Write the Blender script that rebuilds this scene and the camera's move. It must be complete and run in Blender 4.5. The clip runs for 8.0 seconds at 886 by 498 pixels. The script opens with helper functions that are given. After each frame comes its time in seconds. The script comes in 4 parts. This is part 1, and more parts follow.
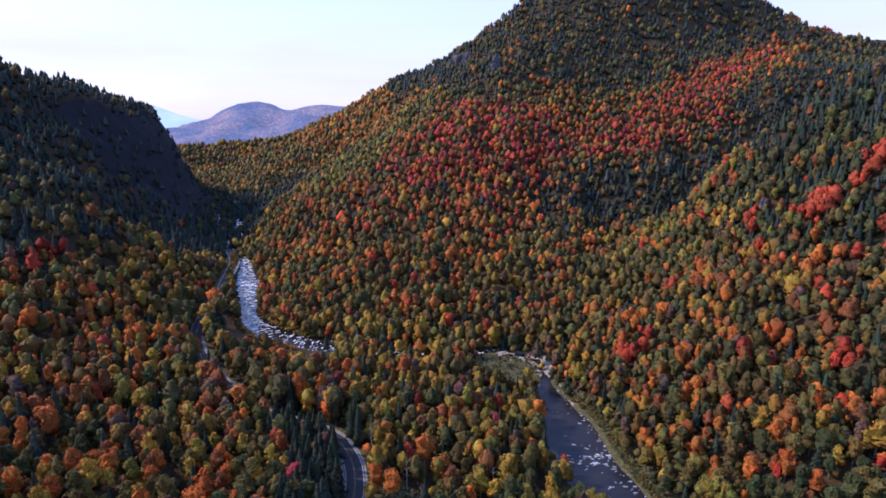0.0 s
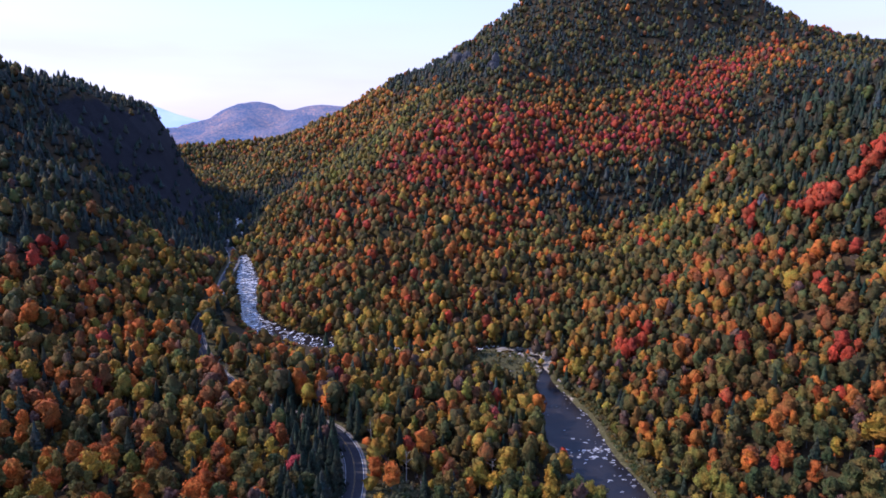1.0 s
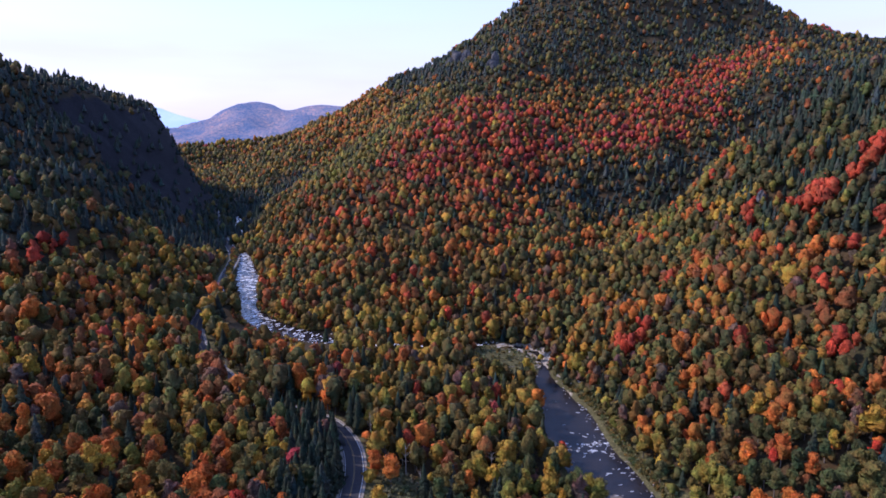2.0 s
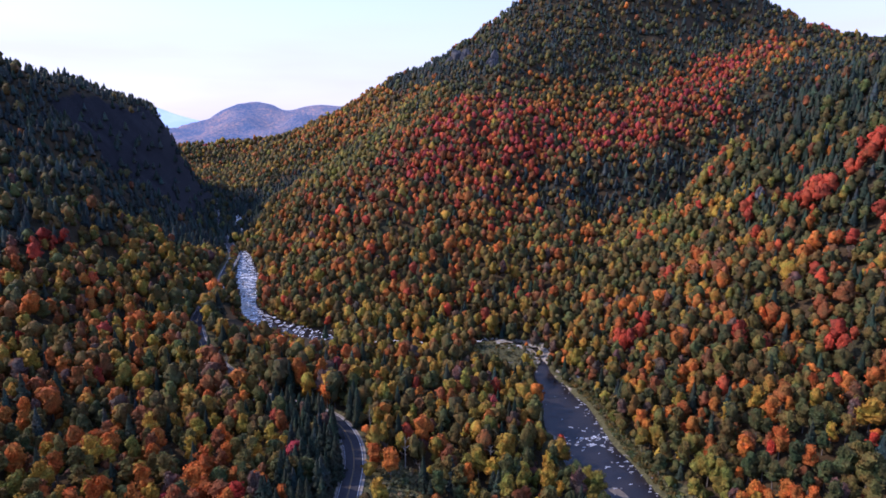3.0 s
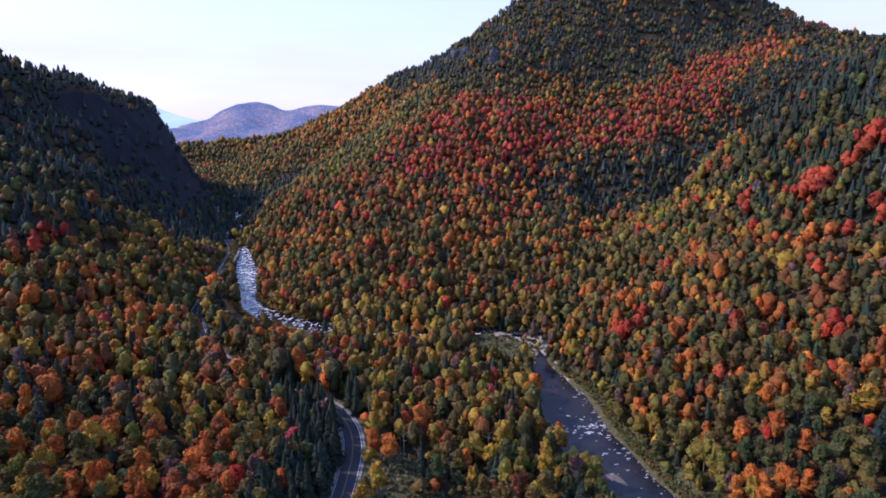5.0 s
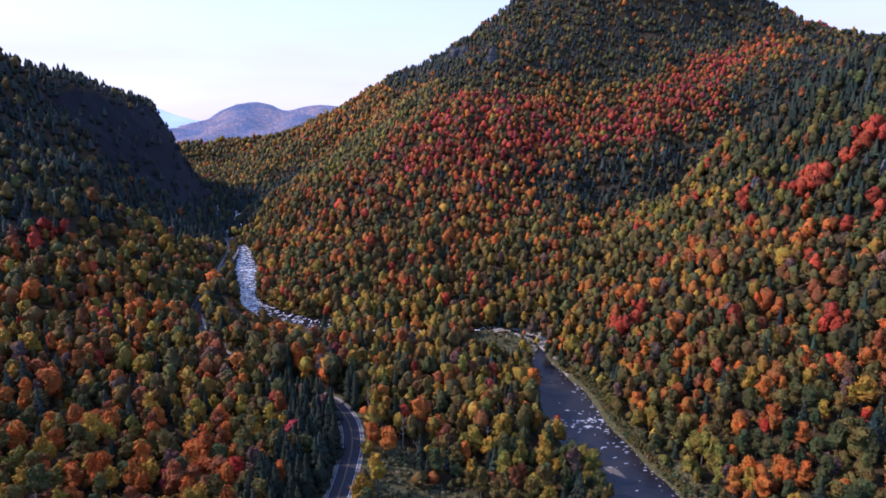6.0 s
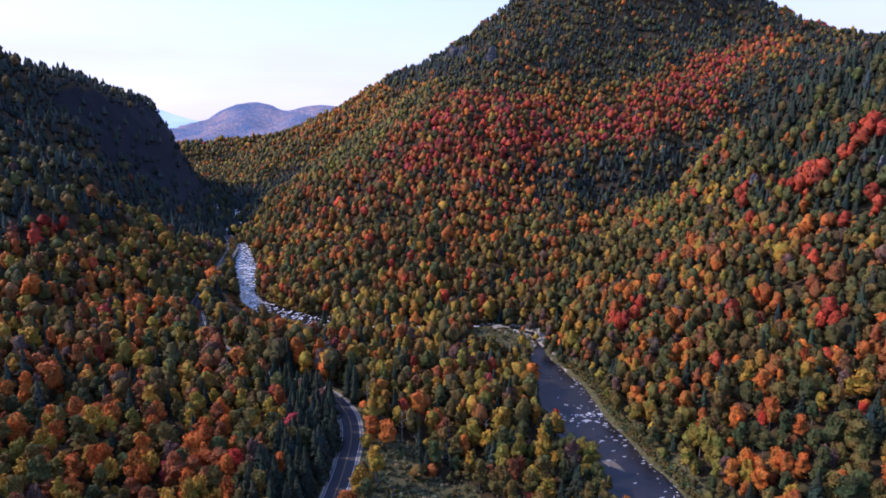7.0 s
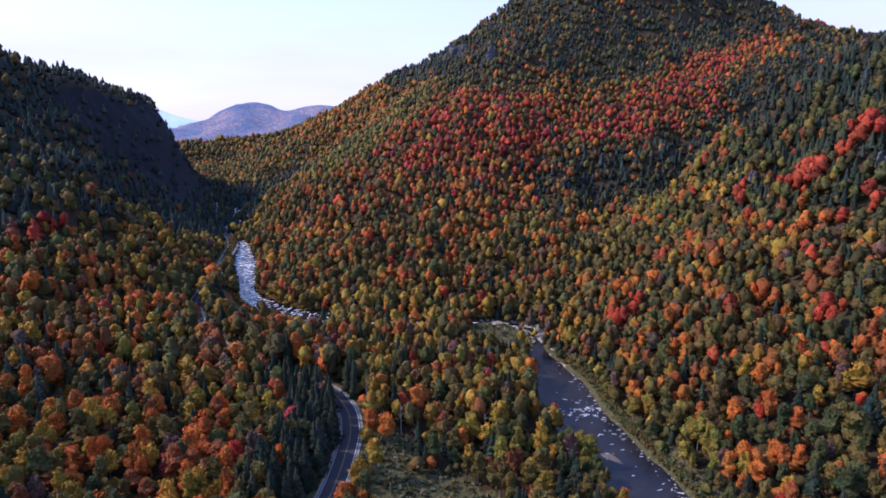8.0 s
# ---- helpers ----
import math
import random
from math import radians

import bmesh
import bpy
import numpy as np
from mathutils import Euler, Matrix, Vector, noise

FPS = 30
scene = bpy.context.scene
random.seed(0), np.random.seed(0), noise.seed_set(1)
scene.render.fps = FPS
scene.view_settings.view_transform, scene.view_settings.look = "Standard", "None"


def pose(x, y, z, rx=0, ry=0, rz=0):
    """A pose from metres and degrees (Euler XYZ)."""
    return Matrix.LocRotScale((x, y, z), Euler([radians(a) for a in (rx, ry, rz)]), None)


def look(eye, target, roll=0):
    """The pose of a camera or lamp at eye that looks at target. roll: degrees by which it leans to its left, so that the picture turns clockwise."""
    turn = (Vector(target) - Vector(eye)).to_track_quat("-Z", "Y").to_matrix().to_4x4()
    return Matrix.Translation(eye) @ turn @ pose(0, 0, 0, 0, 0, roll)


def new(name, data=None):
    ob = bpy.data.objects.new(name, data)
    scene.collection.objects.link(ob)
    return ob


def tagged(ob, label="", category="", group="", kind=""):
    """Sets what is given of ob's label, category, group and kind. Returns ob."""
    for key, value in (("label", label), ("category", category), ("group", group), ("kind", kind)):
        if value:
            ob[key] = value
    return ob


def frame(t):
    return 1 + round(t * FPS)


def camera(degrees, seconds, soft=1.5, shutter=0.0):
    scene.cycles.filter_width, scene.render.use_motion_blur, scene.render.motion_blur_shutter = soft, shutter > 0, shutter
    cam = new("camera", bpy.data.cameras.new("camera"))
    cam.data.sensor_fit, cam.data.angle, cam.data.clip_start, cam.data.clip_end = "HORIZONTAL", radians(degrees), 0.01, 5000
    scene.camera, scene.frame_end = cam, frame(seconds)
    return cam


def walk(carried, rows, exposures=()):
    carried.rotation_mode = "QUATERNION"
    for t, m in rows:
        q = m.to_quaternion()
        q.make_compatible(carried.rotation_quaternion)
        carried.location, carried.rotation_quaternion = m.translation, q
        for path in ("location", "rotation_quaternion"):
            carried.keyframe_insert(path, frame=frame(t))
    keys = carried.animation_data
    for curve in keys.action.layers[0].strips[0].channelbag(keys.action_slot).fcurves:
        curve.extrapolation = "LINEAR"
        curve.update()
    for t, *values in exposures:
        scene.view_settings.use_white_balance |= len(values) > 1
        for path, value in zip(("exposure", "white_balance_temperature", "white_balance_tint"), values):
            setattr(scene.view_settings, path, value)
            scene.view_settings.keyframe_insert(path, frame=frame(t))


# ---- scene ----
# ---- camera: a slow straight descent, drifting back ----
cam = camera(73.0, 8.0, soft=1.7)
PATH = [
    (0.0, pose(0.000, 0.000, 142.000, 79.0000, -0.0000, 0.0000)),
    (1.0, pose(0.322, -1.317, 139.709, 79.0220, 0.0610, -0.0120)),
    (2.0, pose(0.643, -2.634, 137.418, 79.0455, 0.1153, -0.0272)),
    (3.0, pose(0.965, -3.950, 135.127, 79.0706, 0.1630, -0.0456)),
    (4.0, pose(1.286, -5.267, 132.837, 79.0972, 0.2041, -0.0673)),
    (5.0, pose(1.608, -6.584, 130.546, 79.1254, 0.2386, -0.0923)),
    (6.0, pose(1.929, -7.901, 128.255, 79.1551, 0.2665, -0.1205)),
    (7.0, pose(2.251, -9.218, 125.964, 79.1864, 0.2877, -0.1520)),
    (8.0, pose(2.572, -10.534, 123.673, 79.2192, 0.3024, -0.1867)),
]
walk(cam, PATH)
# ---- light: a clear autumn sky, the sun up to the side behind the western ridge ----
SUN_HIGH, SUN_SIDE = 40.0, -85.0          # degrees above the horizon; degrees clockwise from straight ahead
world = bpy.data.worlds.new("sky")
scene.world = world
world.use_nodes = True
wn, wl = world.node_tree.nodes, world.node_tree.links
sky = wn.new("ShaderNodeTexSky")
sky.sky_type = "NISHITA"
sky.sun_disc = False
sky.sun_elevation, sky.sun_rotation = radians(SUN_HIGH), radians(SUN_SIDE)
sky.altitude, sky.air_density, sky.dust_density, sky.ozone_density = 400, 1.35, 1.2, 3.0
wn["Background"].inputs["Strength"].default_value = 0.15
# thin high cloud pales the blue, in faint streaks
co = wn.new("ShaderNodeTexCoord")
squeeze = wn.new("ShaderNodeMapping")
squeeze.inputs["Scale"].default_value = (1.2, 1.2, 9.0)
wl.new(co.outputs["Generated"], squeeze.inputs["Vector"])
cirrus = wn.new("ShaderNodeTexNoise")
cirrus.inputs["Scale"].default_value, cirrus.inputs["Detail"].default_value = 2.2, 5.0
wl.new(squeeze.outputs[0], cirrus.inputs["Vector"])
veil = wn.new("ShaderNodeMapRange")
veil.inputs["From Min"].default_value, veil.inputs["From Max"].default_value = 0.35, 0.7
veil.inputs["To Min"].default_value, veil.inputs["To Max"].default_value = 0.68, 0.84
wl.new(cirrus.outputs["Fac"], veil.inputs["Value"])
thin_cloud = wn.new("ShaderNodeMix")
thin_cloud.data_type = "RGBA"
thin_cloud.inputs[7].default_value = (2.74, 2.62, 2.92, 1)
height = wn.new("ShaderNodeSeparateXYZ")
wl.new(co.outputs["Generated"], height.inputs[0])
low = wn.new("ShaderNodeMapRange")
low.inputs["From Min"].default_value, low.inputs["From Max"].default_value = 0.11, 0.36
low.inputs["To Min"].default_value, low.inputs["To Max"].default_value = 1.0, 0.1
wl.new(height.outputs["Z"], low.inputs["Value"])
share = wn.new("ShaderNodeMath")
share.operation = "MULTIPLY"
wl.new(veil.outputs[0], share.inputs[0])
wl.new(low.outputs[0], share.inputs[1])
wl.new(share.outputs[0], thin_cloud.inputs[0])
wl.new(sky.outputs[0], thin_cloud.inputs[6])
wl.new(thin_cloud.outputs[2], wn["Background"].inputs["Color"])
toward = Vector((math.sin(radians(SUN_SIDE)) * math.cos(radians(SUN_HIGH)), math.cos(radians(SUN_SIDE)) * math.cos(radians(SUN_HIGH)), math.sin(radians(SUN_HIGH))))
sun = new("sun", bpy.data.lights.new("sun", "SUN"))
sun.data.energy, sun.data.angle, sun.data.color = 2.35, radians(0.53), (1.0, 0.84, 0.58)
sun.matrix_world = look(toward * 3000 + Vector((0, 500, 0)), (0, 500, 0))
scene.view_settings.exposure = 1.0
scene.view_settings.use_white_balance = True
scene.view_settings.white_balance_temperature, scene.view_settings.white_balance_tint = 5450, 33
# ---- materials ----
def material(name):
    m = bpy.data.materials.new(name)
    m.use_nodes = True
    n, l = m.node_tree.nodes, m.node_tree.links
    return m, n, l, n["Principled BSDF"]


def node(n, kind, **inputs):
    x = n.new(kind)
    for key, value in inputs.items():
        x.inputs[key.replace("_", " ")].default_value = value
    return x


def noise_node(n, l, scale, detail=4.0, rough=0.55):
    co = n.new("ShaderNodeNewGeometry")
    t = node(n, "ShaderNodeTexNoise", Scale=scale, Detail=detail, Roughness=rough)
    l.new(co.outputs["Position"], t.inputs["Vector"])
    return t.outputs["Fac"]


def ramp(n, l, fac, stops):
    r = n.new("ShaderNodeValToRGB")
    e = r.color_ramp.elements
    while len(e) < len(stops):
        e.new(0.5)
    for k, (at, colour) in enumerate(stops):
        e[k].position, e[k].color = at, (*colour, 1)
    l.new(fac, r.inputs["Fac"])
    return r.outputs["Color"]


def mix(n, l, kind, fac, a, b):
    x = n.new("ShaderNodeMix")
    x.data_type, x.blend_type = "RGBA", kind
    for sock, v in ((x.inputs[0], fac), (x.inputs[6], a), (x.inputs[7], b)):
        if isinstance(v, bpy.types.NodeSocket):
            l.new(v, sock)
        elif isinstance(v, tuple):
            sock.default_value = (*v, 1)
        else:
            sock.default_value = v
    return x.outputs[2]


def bump(n, l, b, height, strength, distance):
    x = node(n, "ShaderNodeBump", Strength=strength, Distance=distance)
    l.new(height, x.inputs["Height"])
    l.new(x.outputs["Normal"], b.inputs["Normal"])


LEAF_TRANSLUCENCY = 0.14


def finish_leaf(m, n, l, b, colour):
    """Thin leaves: a matt face that lets some light through, mottled by sprays, with the dark of the gaps between them
    painted into the colour.
    """
    g = n.new("ShaderNodeNewGeometry")
    vary = ramp(n, l, g.outputs["Random Per Island"], [(0.0, (0.70, 0.71, 0.73)), (1.0, (1.28, 1.27, 1.25))])
    colour = mix(n, l, "MULTIPLY", 1.0, colour, vary)
    drift = ramp(n, l, noise_node(n, l, 0.22, 3), [(0.34, (1.18, 0.90, 0.88)), (0.66, (0.78, 1.08, 1.14))])
    colour = mix(n, l, "MULTIPLY", 1.0, colour, drift)
    spray = noise_node(n, l, 1.5, 5, 0.75)
    # shade in the gaps between sprays is put into the leaf colour
    colour = mix(n, l, "MULTIPLY", 1.0, colour, ramp(n, l, spray, [(0.36, (0.40, 0.42, 0.44)), (0.64, (1.45, 1.43, 1.36))]))
    b.inputs["Roughness"].default_value = 0.65
    b.inputs["Specular IOR Level"].default_value = 0.12
    l.new(colour, b.inputs["Base Color"])
    bump(n, l, b, spray, 0.7, 0.8)
    thin = n.new("ShaderNodeBsdfTranslucent")
    l.new(colour, thin.inputs["Color"])
    both = node(n, "ShaderNodeMixShader", Fac=LEAF_TRANSLUCENCY)
    l.new(b.outputs[0], both.inputs[1])
    l.new(thin.outputs[0], both.inputs[2])
    l.new(both.outputs[0], n["Material Output"].inputs["Surface"])
    return m


# leaf colours of the kinds of tree
PALETTE = {
    "spruce": ((0.024, 0.037, 0.025), (0.050, 0.064, 0.040)),
    # a bluer spruce: the haze of distance is put into its needle colour
    "hazed_conifer": ((0.032, 0.047, 0.043), (0.055, 0.072, 0.061)),
    "green": ((0.046, 0.056, 0.022), (0.088, 0.094, 0.030)),
    "olive": ((0.092, 0.072, 0.022), (0.168, 0.120, 0.029)),
    "gold": ((0.265, 0.158, 0.022), (0.410, 0.245, 0.030)),
    "orange": ((0.340, 0.092, 0.020), (0.520, 0.150, 0.024)),
    "rust": ((0.190, 0.068, 0.028), (0.290, 0.090, 0.030)),
    "red": ((0.360, 0.042, 0.025), (0.520, 0.076, 0.031)),
    "mauve": ((0.105, 0.062, 0.050), (0.150, 0.082, 0.062)),
    "lime": ((0.160, 0.140, 0.026), (0.250, 0.200, 0.034)),
    "crimson": ((0.260, 0.032, 0.038), (0.400, 0.050, 0.054)),
}
KINDS = list(PALETTE)
CONIFERS = ("spruce", "hazed_conifer")


def leaf_of(kind):
    m, n, l, b = material(kind + "_leaves")
    o = n.new("ShaderNodeObjectInfo")
    lo, hi = PALETTE[kind]
    return finish_leaf(m, n, l, b, ramp(n, l, o.outputs["Random"], [(0.0, lo), (1.0, hi)]))


def leaf_mixed():
    m, n, l, b = material("mixed_leaves")
    a = n.new("ShaderNodeAttribute")
    a.attribute_name = "tint"
    return finish_leaf(m, n, l, b, a.outputs["Color"])


def make_bark():
    m, n, l, b = material("bark")
    f = noise_node(n, l, 3.0)
    l.new(ramp(n, l, f, [(0.3, (0.06, 0.05, 0.04)), (0.7, (0.20, 0.17, 0.14))]), b.inputs["Base Color"])
    b.inputs["Roughness"].default_value = 0.9
    bump(n, l, b, f, 0.6, 0.05)
    return m


def make_ground():
    m, n, l, b = material("forest_floor")
    big, small = noise_node(n, l, 0.03, 6), noise_node(n, l, 0.9, 5)
    c = ramp(n, l, big, [(0.30, (0.022, 0.026, 0.016)), (0.45, (0.048, 0.038, 0.022)), (0.58, (0.062, 0.042, 0.022)), (0.72, (0.036, 0.038, 0.020))])
    # rock is near-black and bluish: the cliff wall's shade put into its colour
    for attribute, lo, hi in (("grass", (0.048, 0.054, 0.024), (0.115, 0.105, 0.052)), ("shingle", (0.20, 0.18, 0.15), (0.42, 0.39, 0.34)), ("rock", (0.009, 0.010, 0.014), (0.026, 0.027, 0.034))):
        a = n.new("ShaderNodeAttribute")
        a.attribute_name = attribute
        edge = n.new("ShaderNodeMath")
        edge.operation = "ADD"
        l.new(a.outputs["Fac"], edge.inputs[0])
        l.new(noise_node(n, l, 0.25, 4), edge.inputs[1])
        where = ramp(n, l, edge.outputs[0], [(0.80, (0, 0, 0)), (1.0, (1, 1, 1))])
        c = mix(n, l, "MIX", where, c, ramp(n, l, noise_node(n, l, 0.9, 6, 0.8), [(0.34, lo), (0.66, hi)]))
    d = ramp(n, l, small, [(0.3, (0.6, 0.56, 0.52)), (0.7, (1.25, 1.2, 1.1))])
    l.new(mix(n, l, "MULTIPLY", 1.0, c, d), b.inputs["Base Color"])
    b.inputs["Roughness"].default_value = 0.95
    b.inputs["Specular IOR Level"].default_value = 0.12
    bump(n, l, b, small, 1.0, 0.5)
    return m


def make_water():
    m, n, l, b = material("river_water")
    f, g = noise_node(n, l, 0.35, 4), noise_node(n, l, 1.6, 3)
    l.new(ramp(n, l, noise_node(n, l, 0.06, 3), [(0.35, (0.010, 0.010, 0.014)), (0.62, (0.022, 0.018, 0.018)), (0.75, (0.085, 0.066, 0.045))]), b.inputs["Base Color"])
    b.inputs["Roughness"].default_value = 0.10
    b.inputs["IOR"].default_value = 1.33
    add = n.new("ShaderNodeMath")
    l.new(f, add.inputs[0]), l.new(g, add.inputs[1])
    bump(n, l, b, add.outputs[0], 0.35, 0.35)
    return m


def make_plain(name, lo, hi, scale, rough=0.85, depth=0.05):
    m, n, l, b = material(name)
    f = noise_node(n, l, scale, 5, 0.65)
    l.new(ramp(n, l, f, [(0.3, lo), (0.7, hi)]), b.inputs["Base Color"])
    b.inputs["Roughness"].default_value = rough
    b.inputs["Specular IOR Level"].default_value = 0.5 if rough < 0.7 else 0.15
    bump(n, l, b, f, 0.7, depth)
    return m


def make_far(name, stops, scale, haze_glow, strength):
    """Wooded hills many kilometres off; blue air between is put into colour and glow."""
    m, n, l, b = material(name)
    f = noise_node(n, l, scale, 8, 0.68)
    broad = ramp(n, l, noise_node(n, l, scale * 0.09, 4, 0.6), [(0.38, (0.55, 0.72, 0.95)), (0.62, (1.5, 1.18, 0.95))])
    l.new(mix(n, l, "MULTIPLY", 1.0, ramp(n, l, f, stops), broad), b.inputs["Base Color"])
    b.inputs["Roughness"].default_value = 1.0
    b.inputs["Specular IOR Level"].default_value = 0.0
    b.inputs["Emission Color"].default_value = (*haze_glow, 1)
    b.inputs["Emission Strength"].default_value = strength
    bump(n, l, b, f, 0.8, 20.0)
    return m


LEAVES = {k: leaf_of(k) for k in KINDS}
MIXED, BARK, GROUND, WATER = leaf_mixed(), make_bark(), make_ground(), make_water()
FOAM = make_plain("foam", (0.55, 0.58, 0.62), (0.85, 0.87, 0.9), 1.5, 0.6)
WET_STONE = make_plain("wet_river_stone", (0.07, 0.065, 0.06), (0.26, 0.24, 0.22), 1.2, 0.45, 0.1)
STONE = make_plain("river_stone", (0.20, 0.19, 0.175), (0.48, 0.46, 0.42), 0.8, 0.85, 0.1)
CLIFF = make_plain("cliff_rock", (0.035, 0.036, 0.042), (0.14, 0.135, 0.135), 0.25, 0.9, 0.6)
GRAVEL = make_plain("gravel", (0.14, 0.125, 0.105), (0.30, 0.27, 0.23), 0.7, 0.95, 0.15)
WET_SAND = make_plain("wet_gravel", (0.08, 0.062, 0.042), (0.18, 0.145, 0.10), 0.6, 0.5, 0.05)
ASPHALT = make_plain("asphalt", (0.026, 0.026, 0.031), (0.046, 0.046, 0.052), 0.9, 0.75, 0.01)
PAINT = make_plain("road_paint", (0.36, 0.36, 0.35), (0.62, 0.62, 0.60), 2.0, 0.6, 0.005)
YELLOW = make_plain("yellow_road_paint", (0.20, 0.13, 0.04), (0.34, 0.21, 0.05), 2.0, 0.6, 0.005)
DEADWOOD = make_plain("driftwood", (0.15, 0.13, 0.115), (0.33, 0.30, 0.27), 2.0, 0.9, 0.03)
# both far hills carry blue haze in their base colour and emission
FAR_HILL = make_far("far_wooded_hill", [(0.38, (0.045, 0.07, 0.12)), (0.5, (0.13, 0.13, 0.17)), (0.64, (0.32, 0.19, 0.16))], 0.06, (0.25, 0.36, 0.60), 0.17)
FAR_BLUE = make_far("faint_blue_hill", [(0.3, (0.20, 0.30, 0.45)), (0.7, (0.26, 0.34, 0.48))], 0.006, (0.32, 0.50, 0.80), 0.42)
# ---- the lie of the land: ridge lines, spurs and valley lines, with the ground curved smoothly between them ----
RIVER = [(150, -200, -3), (120, 0, -2), (95, 110, -1), (77, 175, 0), (72, 200, 0), (66, 222, 0), (62, 245, 0), (61, 275, 0), (59, 300, 0),
         (58, 322, 0.5), (63, 343, 1), (58, 357, 2), (40, 364, 2.5), (0, 365, 3), (-40, 364, 4), (-64, 365, 4.5), (-80, 371, 5), (-96, 376, 5.5), (-115, 390, 6.2), (-132, 408, 7), (-146, 430, 8), (-156, 460, 9.5),
         (-166, 490, 11), (-176, 520, 13), (-185, 548, 16), (-225, 650, 24), (-268, 780, 31), (-302, 880, 36), (-380, 1050, 42), (-500, 1350, 50)]
ROAD = [(-60, 40, 10), (-42, 120, 9.5), (-34, 165, 9.3), (-33, 190, 9.3), (-34, 210, 9.4), (-38, 226, 9.8), (-48, 242, 11), (-70, 254, 12.6), (-91, 264, 13.6),
        (-106, 282, 14), (-128, 310, 14.5), (-142, 332, 15), (-160, 372, 15.5), (-170, 420, 16), (-177, 462, 17), (-188, 505, 17.5), (-194, 535, 18.5), (-200, 562, 20), (-214, 592, 23), (-234, 630, 27),
        (-262, 690, 32), (-305, 800, 39), (-330, 885, 44), (-402, 1050, 50), (-525, 1350, 57)]
RIDGES = {}
RIDGES["left_crest"] = [(-900, 420, 300), (-640, 520, 257), (-480, 585, 220), (-432, 640, 198), (-420, 720, 187), (-412, 820, 175), (-414, 890, 164), (-440, 945, 145)]
RIDGES["left_cliff_top"] = [(-378, 660, 156), (-372, 760, 148), (-378, 840, 138)]
RIDGES["left_cliff_foot"] = [(-262, 620, 42), (-290, 700, 46), (-322, 800, 50), (-400, 960, 62), (-470, 1060, 66)]
RIDGES["left_nose"] = [(-412, 903, 156), (-402, 900, 112), (-364, 892, 66), (-336, 884, 46)]
RIDGES["left_back"] = [(-760, 640, 235), (-530, 760, 190), (-570, 900, 165), (-640, 1060, 120)]
RIDGES["left_spur"] = [(-357, 516, 127), (-304, 473, 95), (-240, 444, 55), (-203, 432, 32), (-186, 452, 20)]
RIDGES["left_slope"] = [(-300, 400, 92), (-262, 356, 67), (-219, 309, 43), (-192, 268, 32), (-160, 215, 24), (-140, 140, 20)]
RIDGES["left_bench"] = [(-138, 239, 20), (-103, 195, 16), (-66, 202, 13), (-50, 120, 12)]
RIDGES["left_hill"] = [(-420, 330, 135), (-330, 200, 75), (-250, 60, 50), (-300, -200, 60)]
RIDGES["river_bench"] = [(-20, 210, 6), (0, 240, 6), (28, 233, 7), (10, 275, 7), (-20, 300, 8), (-45, 270, 11)]
RIDGES["bend_inside"] = [(-60, 340, 7), (-96, 350, 8), (-128, 378, 10)]
RIDGES["central_foot"] = [(-85, 454, 21), (-18, 430, 18), (60, 410, 14), (100, 390, 15), (132, 424, 30)]
RIDGES["central_low"] = [(-150, 612, 31), (-80, 516, 29), (-18, 465, 27), (52, 448, 24), (108, 485, 29)]
RIDGES["central_mid"] = [(-140, 650, 61), (-85, 638, 74), (-34, 580, 66), (84, 595, 57), (160, 560, 36)]
RIDGES["central_spur"] = [(13, 757, 147), (44, 673, 107), (0, 620, 80), (23, 520, 45)]
RIDGES["central_face"] = [(94, 775, 155), (183, 915, 194), (231, 803, 138), (142, 692, 101), (244, 704, 100)]
RIDGES["central_band"] = [(78, 944, 235), (200, 1041, 285), (306, 1058, 270), (425, 1121, 297), (583, 1249, 348)]
RIDGES["central_crest"] = [(10, 1130, 260), (75, 1215, 320), (160, 1240, 390), (300, 1260, 438), (420, 1270, 445), (560, 1300, 436), (650, 1340, 429), (730, 1410, 395), (800, 1490, 373)]
RIDGES["central_right"] = [(362, 945, 196), (420, 939, 203), (448, 872, 188), (571, 963, 230), (836, 1211, 277)]
RIDGES["far_shoulder"] = [(-330, 1560, 150), (-260, 1500, 178), (-200, 1400, 197), (-150, 1390, 228), (-94, 1462, 269), (17, 1460, 290), (120, 1480, 310)]
RIDGES["far_left_slope"] = [(-182, 1075, 102), (-227, 1098, 112), (-318, 1118, 70), (-330, 1345, 128), (-433, 1275, 62), (-87, 1163, 183)]
RIDGES["far_lower"] = [(-206, 730, 48), (-200, 764, 57)]
RIDGES["far_valley"] = [(-700, 1480, 100), (-620, 1520, 105), (-540, 1500, 106), (-450, 1480, 114), (-380, 1700, 120), (-700, 1850, 90)]
RIDGES["right_saddle"] = [(810, 1500, 373), (908, 1535, 382), (967, 1537, 376), (1100, 1480, 352), (1500, 1500, 380)]
RIDGES["gully"] = [(160, 560, 36), (245, 585, 46), (325, 640, 62), (415, 740, 92), (500, 830, 130), (580, 870, 160)]
RIDGES["red_ridge"] = [(262, 745, 112), (300, 800, 145), (334, 855, 170), (390, 930, 206)]
RIDGES["right_crest"] = [(155, 520, 34), (178, 516, 48), (198, 512, 65), (215, 514, 86), (232, 516, 104), (250, 514, 122), (268, 510, 138), (288, 496, 157), (308, 486, 172), (340, 484, 187), (440, 482, 236), (620, 470, 320), (900, 480, 380)]
RIDGES["right_back"] = [(205, 565, 46), (262, 572, 78), (320, 566, 108), (430, 570, 160)]
RIDGES["right_face"] = [(260, 367, 111), (236, 378, 93), (205, 380, 63), (169, 343, 42), (121, 303, 25), (97, 298, 13)]
